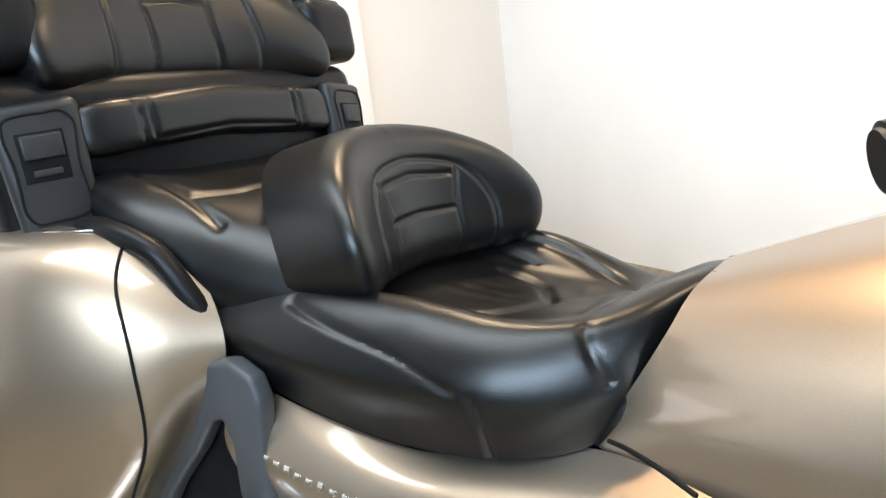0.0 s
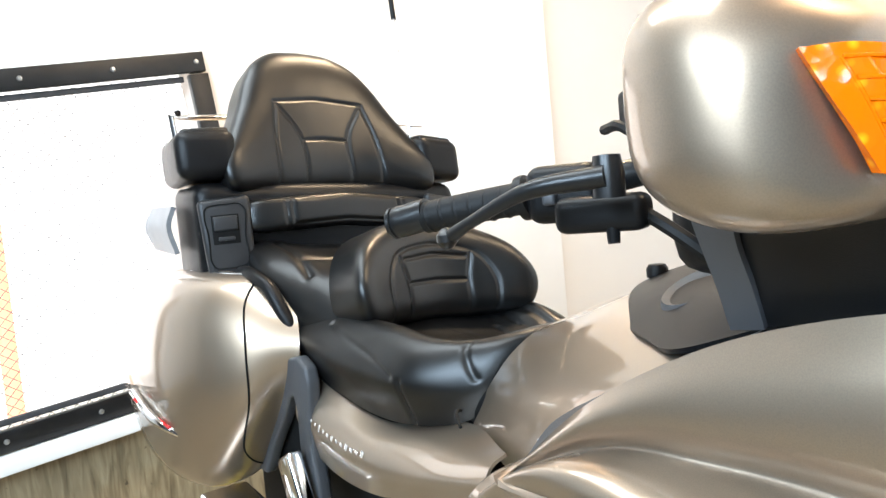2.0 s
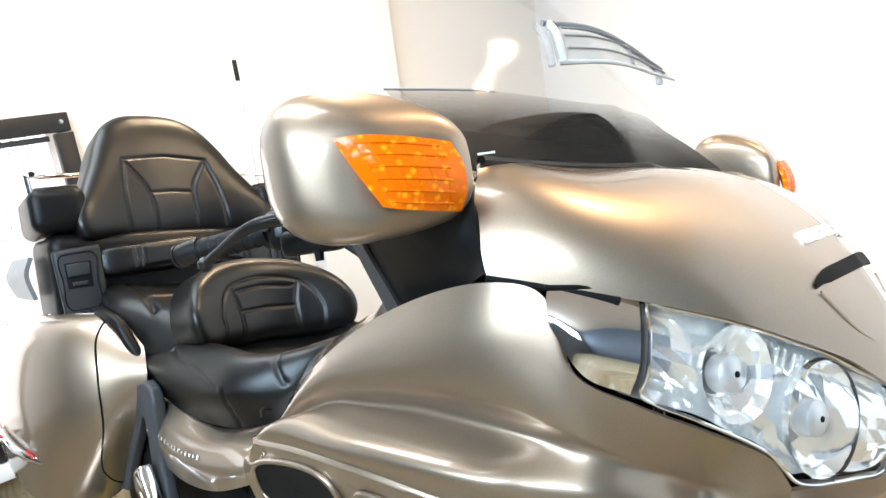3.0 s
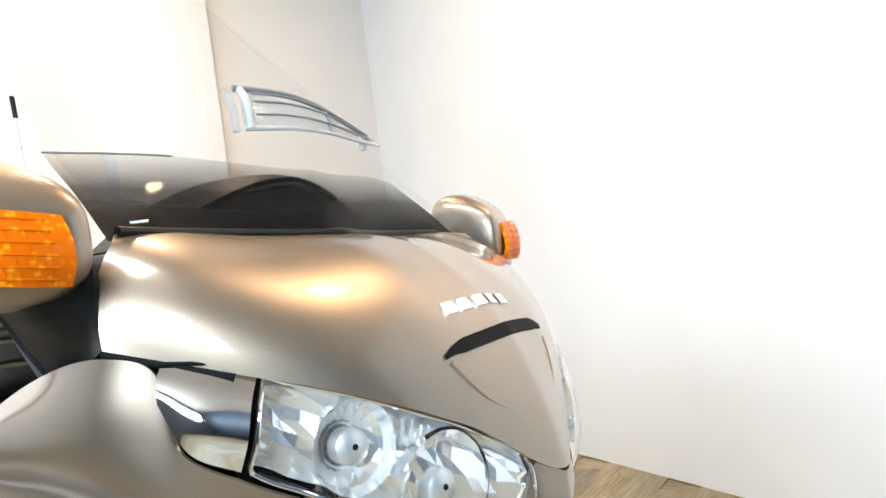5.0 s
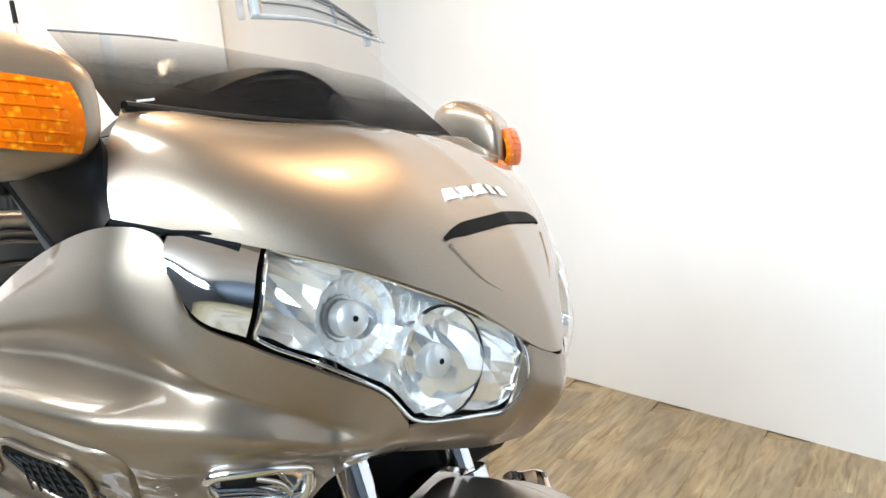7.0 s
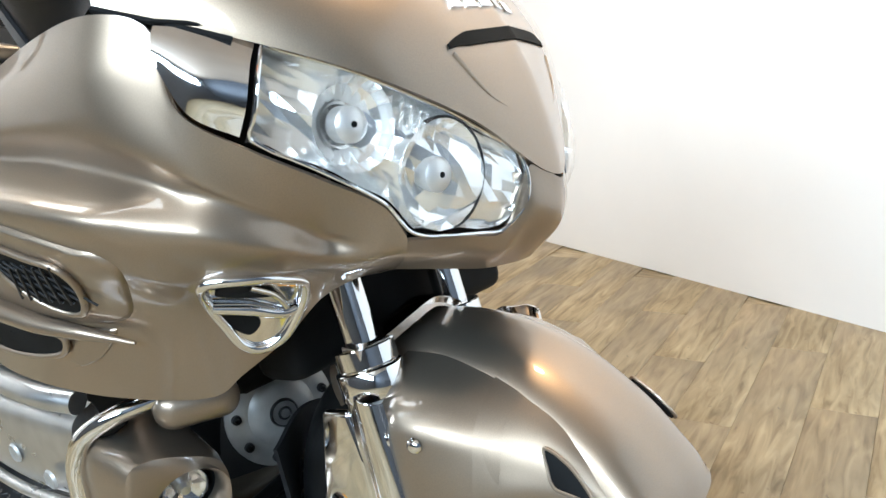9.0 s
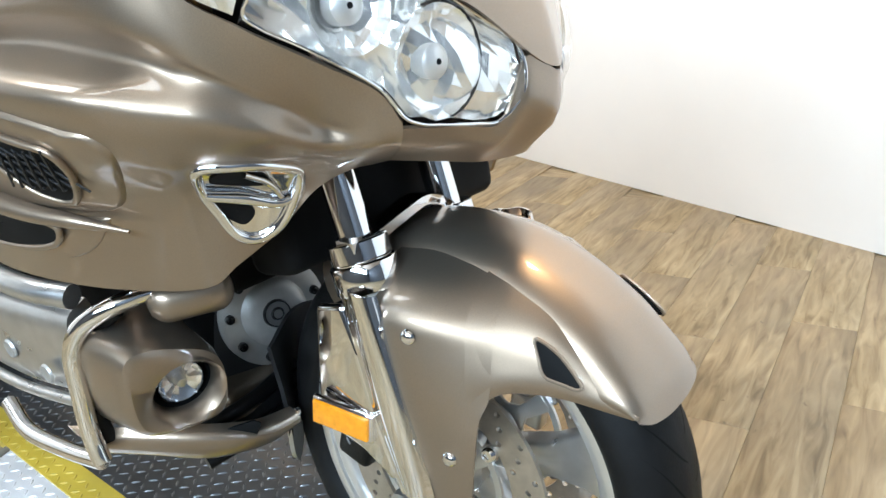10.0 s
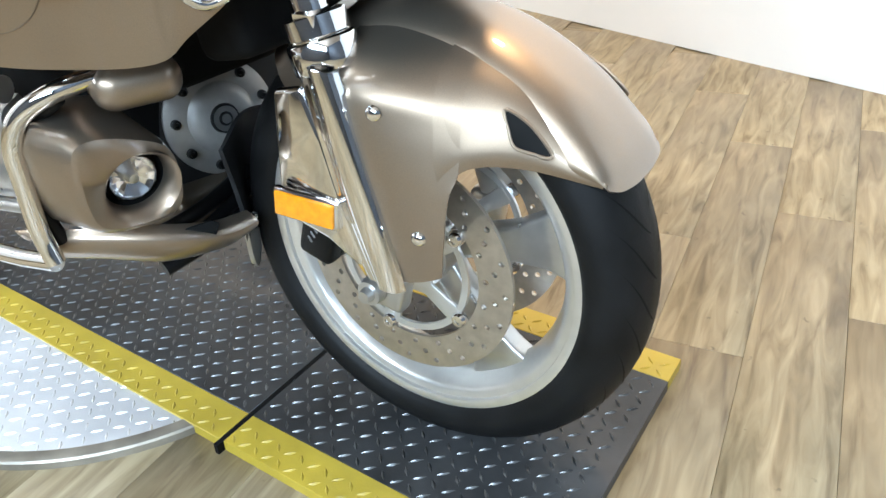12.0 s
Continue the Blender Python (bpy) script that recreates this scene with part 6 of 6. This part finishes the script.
def fog_pod_bm():
    """A rounded pod that tapers back, with a round mouth for the lamp in its face."""
    n, face, rear = np.array(LAMP_N[:]), rounded_quad(POD_FACE, 0.26), rounded_quad(POD_REAR, 0.28)
    mid, c = face.mean(0), np.array(LAMP_AT[:])
    turn = face - c
    turn -= (turn @ n)[:, None] * n
    turn /= np.linalg.norm(turn, axis=1)[:, None]
    rings = [rear, rear * 0.5 + face * 0.5 + np.array([0, -0.004, 0.003]), rear * 0.12 + face * 0.88, mid + (face - mid) * 0.95 + n * 0.006, mid + (face - mid) * 0.84 + n * 0.011,
             c + turn * 0.047 + n * 0.008, c + turn * 0.042 + n * 0.003, c + turn * 0.0385 - n * 0.016, c + turn * 0.036 - n * 0.034]
    return capped(np.array(rings))


fog = both("fog_lamp_pod", fog_pod_bm(), PAINT, bike, "bronze painted fog lamp pod")
for s, f in zip((1, -1), fog):
    c0, n0 = LAMP_AT - LAMP_N * 0.030, LAMP_N
    m = facing((c0.x, s * c0.y, c0.z), (n0.x, s * n0.y, n0.z))
    part("lamp_recess", lathe([(0, -0.004), (0.033, -0.004), (0.0365, 0.004), (0.0375, 0.010)], m, 40), DARK, f, "dark lamp recess")
    part("fog_lamp", lathe([(0.0, 0.020), (0.018, 0.018), (0.029, 0.013), (0.033, 0.006)], m, 32), GLASS, f, "clear fog lamp glass").visible_shadow = False
    cup = lathe([(0.0, 0.003), (0.010, 0.004), (0.019, 0.008), (0.029, 0.013)], m, 14)
    for face in cup.faces:
        face.smooth = False
    part("fog_reflector", cup, CHROME, f, "fluted chrome fog lamp reflector", True)
    part("fog_bulb", lathe([(0, 0.014), (0.006, 0.013), (0.008, 0.004)], m, 14), ALLOY, f, "silver bulb cap")
both("pod_cap", block(0.13, 0.10, 0.052, pose(-0.290, -0.215, 0.567, 0, 8, -24), 0.024, 6), PAINT, bike, "small bronze cap over the pod")
both("pod_hose", tube([(-0.30, -0.30, 0.560), (-0.345, -0.322, 0.52), (-0.362, -0.325, 0.44), (-0.360, -0.315, 0.375)], 0.010, 24, 10), RUBBER, bike, "black hose beside the pod")
both("pod_under", grid_bm(sheet([
    [(-0.420, -0.335, 0.385), (-0.385, -0.335, 0.380), (-0.372, -0.328, 0.366), (-0.385, -0.315, 0.345), (-0.450, -0.290, 0.335)],
    [(-0.345, -0.300, 0.388), (-0.325, -0.295, 0.372), (-0.325, -0.285, 0.350), (-0.350, -0.270, 0.328), (-0.450, -0.260, 0.315)],
    [(-0.290, -0.240, 0.378), (-0.268, -0.232, 0.356), (-0.275, -0.225, 0.330), (-0.310, -0.215, 0.306), (-0.450, -0.210, 0.295)],
    [(-0.265, -0.170, 0.355), (-0.240, -0.165, 0.338), (-0.250, -0.160, 0.318), (-0.290, -0.155, 0.300), (-0.450, -0.150, 0.288)],
    [(-0.270, -0.100, 0.338), (-0.250, -0.100, 0.325), (-0.262, -0.100, 0.310), (-0.300, -0.100, 0.296), (-0.450, -0.100, 0.285)],
], 24, 30), 0.006, inward=(-0.42, -0.2, 0.36)), PAINT, bike, "bronze cowl under the lamp pod")
both("pod_under_slot", slab([(-0.040, -0.006), (0.034, -0.010), (0.042, 0.004), (0.034, 0.010), (-0.020, 0.008)], 0.006, facing((-0.268, -0.205, 0.352), (0.85, -0.45, 0.25)), 0.001), DARK, bike, "black slot in the lower cowl")
EC = facing((-0.375, -0.022, 0.430), (0.93, -0.33, 0.10))
cover = part("engine_cover", lathe([(0, 0.016), (0.036, 0.015), (0.046, 0.012), (0.052, 0.006), (0.078, 0.005), (0.084, 0.001), (0.086, -0.05)], EC, 64), CASTING, bike, "grey front engine cover")
part("cover_cap", lathe([(0, 0.021), (0.008, 0.021), (0.009, 0.019), (0.018, 0.019), (0.020, 0.015)], EC, 32), ALLOY, cover, "round centre cap")
part("cap_ring", lathe([(0.0185, 0.0192), (0.0202, 0.0205), (0.0220, 0.0155)], EC, 36), BLACKMETAL, cover, "dark ring round the cap")
part("cap_ring", lathe([(0.007, 0.021), (0.0085, 0.0226), (0.0105, 0.0192)], EC, 24), BLACKMETAL, cover, "dark ring round the cap")
for k in range(9):
    a = radians(40 * k + 14)
    seat_m = EC @ pose(0.069 * math.cos(a), 0.069 * math.sin(a), 0)
    part("cover_bolt", lathe([(0, 0.007), (0.003, 0.007), (0.004, 0.012), (0.0068, 0.011), (0.0076, 0.004)], seat_m, 14), BLACKMETAL, cover, "dark socket bolt")
part("cover_plate", lathe([(0.080, -0.004), (0.130, -0.010), (0.134, -0.06)], EC, 48), DULLBLACK, cover, "dark casting behind the cover")
for k, (z, x) in enumerate(((0.335, -0.33), (0.312, -0.325), (0.290, -0.32))):
    part("engine_rib", tube([(x - 0.02, -0.20, z - 0.012), (x, -0.12, z + 0.004), (x - 0.005, -0.03, z + 0.022)], 0.011, 20, 10), PLASTIC, bike, "black rib below the engine cover")
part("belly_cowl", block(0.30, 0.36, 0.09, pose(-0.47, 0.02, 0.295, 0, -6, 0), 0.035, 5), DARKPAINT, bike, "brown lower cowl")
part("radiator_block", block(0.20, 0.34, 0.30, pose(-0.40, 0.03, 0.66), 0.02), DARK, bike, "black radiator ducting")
part("wheel_flap", grid_bm(sheet([[(-0.30, -0.095, 0.42), (-0.275, -0.10, 0.34), (-0.285, -0.09, 0.24)], [(-0.335, 0.0, 0.44), (-0.345, 0.0, 0.34), (-0.345, 0.0, 0.235)], [(-0.30, 0.095, 0.42), (-0.275, 0.10, 0.34), (-0.285, 0.09, 0.24)]], 12, 16), 0.006, inward=(-0.6, 0, 0.3)), DULLBLACK, bike, "dark mud flap behind the tyre")
part("flap_tip", grid_bm(sheet([[(-0.278, -0.098, 0.30), (-0.280, -0.094, 0.25), (-0.284, -0.086, 0.236)], [(-0.287, -0.068, 0.292), (-0.288, -0.070, 0.26), (-0.288, -0.078, 0.238)]], 8, 6), 0.007, inward=(-0.6, 0, 0.3)), ALLOY, bike, "light tip of the mud flap")
part("flap_screw", lathe([(0, 0.004), (0.005, 0.003), (0.007, 0)], facing((-0.272, -0.088, 0.322), (1, -0.3, 0)), 14), CHROME, bike, "small bright screw")
rear = tagged(new("rear_wheel"), "black rear tyre")
rear.parent = bike
part("tyre", lathe([(0.20, 0.075), (0.235, 0.088), (0.29, 0.07), (0.303, 0.0), (0.29, -0.07), (0.235, -0.088), (0.20, -0.075)], pose(-1.66, 0, 0.303, 90, 0, 0), 64), RUBBER, rear, "wide black rear tyre")
part("rim", lathe([(0.0, 0.03), (0.1, 0.03), (0.20, 0.075), (0.20, -0.075), (0.1, -0.03), (0, -0.03)], pose(-1.66, 0, 0.303, 90, 0, 0), 48), ALLOY, rear, "alloy rear rim")

# side duct with blades and chrome vent on each fairing


def lip(points, radius, out, n=40, taper=None, closed=False):
    return tube([tuple(on_fair(x, z, out)) for x, z in points], radius, n, 12, closed, taper)


def inlay(points, out, n=40):
    """A thin patch that follows the side fairing inside an outline."""
    o = spline([(x, 0, z) for x, z in points], n, True)
    c = o.mean(0)
    rows = [[on_fair(*(c + (p - c) * k)[[0, 2]], out) for p in o] for k in (1.0, 0.75, 0.5, 0.25, 0.03)]
    return grid_bm(np.array(rows), 0.002, round_u=True, inward=(-0.25, 0, 0.75))


UP = [(-0.290, 0.776), (-0.268, 0.794), (-0.216, 0.786), (-0.184, 0.776), (-0.190, 0.752), (-0.224, 0.718), (-0.258, 0.724), (-0.285, 0.750)]
LOW = [(-0.470, 0.690), (-0.430, 0.699), (-0.387, 0.699), (-0.330, 0.692), (-0.277, 0.682), (-0.288, 0.664), (-0.325, 0.652), (-0.434, 0.652)]
UP2 = [(-0.52, 0.745), (-0.50, 0.785), (-0.42, 0.806), (-0.330, 0.802), (-0.318, 0.780), (-0.345, 0.745), (-0.43, 0.730), (-0.49, 0.728)]
FRAME_UP = [(-0.555, 0.770), (-0.520, 0.812), (-0.400, 0.826), (-0.253, 0.820), (-0.197, 0.809), (-0.150, 0.797), (-0.122, 0.790), (-0.116, 0.776), (-0.150, 0.739), (-0.187, 0.706), (-0.250, 0.704), (-0.375, 0.714), (-0.520, 0.716)]
FRAME_LOW = [(-0.560, 0.700), (-0.450, 0.712), (-0.330, 0.702), (-0.240, 0.692), (-0.208, 0.692), (-0.222, 0.677), (-0.247, 0.656), (-0.284, 0.640), (-0.340, 0.638), (-0.453, 0.636), (-0.550, 0.650)]


def raised(points, out, n=70):
    """A smooth raised panel inside an outline on the side fairing, with rounded edges."""
    o = spline([(x, 0, z) for x, z in points], n, True)
    c = o.mean(0)
    rows = [[on_fair(*(c + (p - c) * k)[[0, 2]], h) for p in o] for k, h in ((1.0, -0.001), (0.985, out * 0.6), (0.955, out), (0.75, out), (0.5, out), (0.25, out), (0.03, out))]
    return grid_bm(np.array(rows), 0.002, round_u=True, inward=(-0.25, 0, 0.75))


both("duct_panel", raised(FRAME_UP, 0.0050), PAINT, bike, "raised bronze panel round the upper duct")
both("duct_panel", raised(FRAME_LOW, 0.0035), PAINT, bike, "raised bronze panel round the lower duct")
for poly in (UP, LOW, UP2):
    both("duct_opening", inlay(poly, 0.0078), DARK, bike, "black duct opening")
    both("duct_lip", lip(poly, 0.0038, 0.0075, 60, closed=True), PAINT, bike, "bronze rim of the duct opening")
for k in range(6):
    x = -0.284 + 0.0135 * k
    both("grille_wire", lip([(x, 0.782 - 0.10 * abs(x + 0.25)), (x + 0.030, 0.735)], 0.0013, 0.0100, 6), DULLBLACK, bike, "black grille wire")
    both("grille_wire", lip([(x, 0.735), (x + 0.030, 0.782 - 0.10 * abs(x + 0.22))], 0.0013, 0.0108, 6), DULLBLACK, bike, "black grille wire")
both("duct_blade", lip([(-0.53, 0.722), (-0.42, 0.717), (-0.347, 0.711), (-0.290, 0.702), (-0.235, 0.696), (-0.186, 0.686)], 0.012, 0.012, 50, [0.013, 0.014, 0.013, 0.011, 0.008, 0.002]), PAINT, bike, "bronze pointed duct blade")
VENT_C = [(-0.100, 0.725), (-0.076, 0.752), (-0.054, 0.753), (-0.042, 0.746), (-0.044, 0.732), (-0.082, 0.674), (-0.099, 0.662), (-0.106, 0.670), (-0.106, 0.698)]
vents = both("vent_ring", lip(VENT_C, 0.0055, 0.003, 80, closed=True), CHROME, bike, "chrome ring of the cornering vent")
both("vent_back", inlay(VENT_C, 0.0015), CHROME, bike, "polished inside of the vent")
both("vent_opening", inlay([(-0.088, 0.734), (-0.072, 0.745), (-0.058, 0.743), (-0.064, 0.724), (-0.078, 0.726)], 0.0030), DARK, bike, "dark vent opening")
both("vent_opening", inlay([(-0.099, 0.713), (-0.088, 0.707), (-0.086, 0.695), (-0.098, 0.681), (-0.103, 0.690)], 0.0030), DARK, bike, "dark vent opening")
both("vent_bar", lip([(-0.100, 0.722), (-0.084, 0.714), (-0.070, 0.702), (-0.060, 0.708)], 0.005, 0.006, 20, [0.005, 0.006, 0.005, 0.002]), CHROME, bike, "chrome vent blade")
both("vent_bar", lip([(-0.060, 0.744), (-0.062, 0.728), (-0.066, 0.710)], 0.003, 0.006, 12), CHROME, bike, "short chrome vent rib")
# ---- floor planks, laid last ----
PLANK_TURN = 97.0
plank_l, plank_w = 0.92, 0.152


def plank_mesh():
    bm = block(plank_l - 0.0006, plank_w - 0.0006, 0.006, Matrix.Identity(4), 0.0006, 1)
    data = bpy.data.meshes.new("plank")
    bm.to_mesh(data)
    bm.free()
    data.materials.append(WOOD)
    return data


plank_data = plank_mesh()
lay = pose(0.3, -0.1, 0, 0, 0, PLANK_TURN)
count = 0
for j in range(-24, 25):
    for i in range(-5, 6):
        p = lay @ Vector((i * plank_l + (j * 0.371) % plank_l, j * plank_w, FLOOR - 0.003))
        if not (-2.75 < p.x < 3.0 and -1.3 < p.y < 2.9 - (p.x + 2.6) * 0.379 + 0.30):
            continue
        plank = new("plank", plank_data)
        plank.matrix_world = Matrix.Translation(p) @ Matrix.Rotation(radians(PLANK_TURN), 4, "Z")
        plank.parent = base_floor
        count += 1
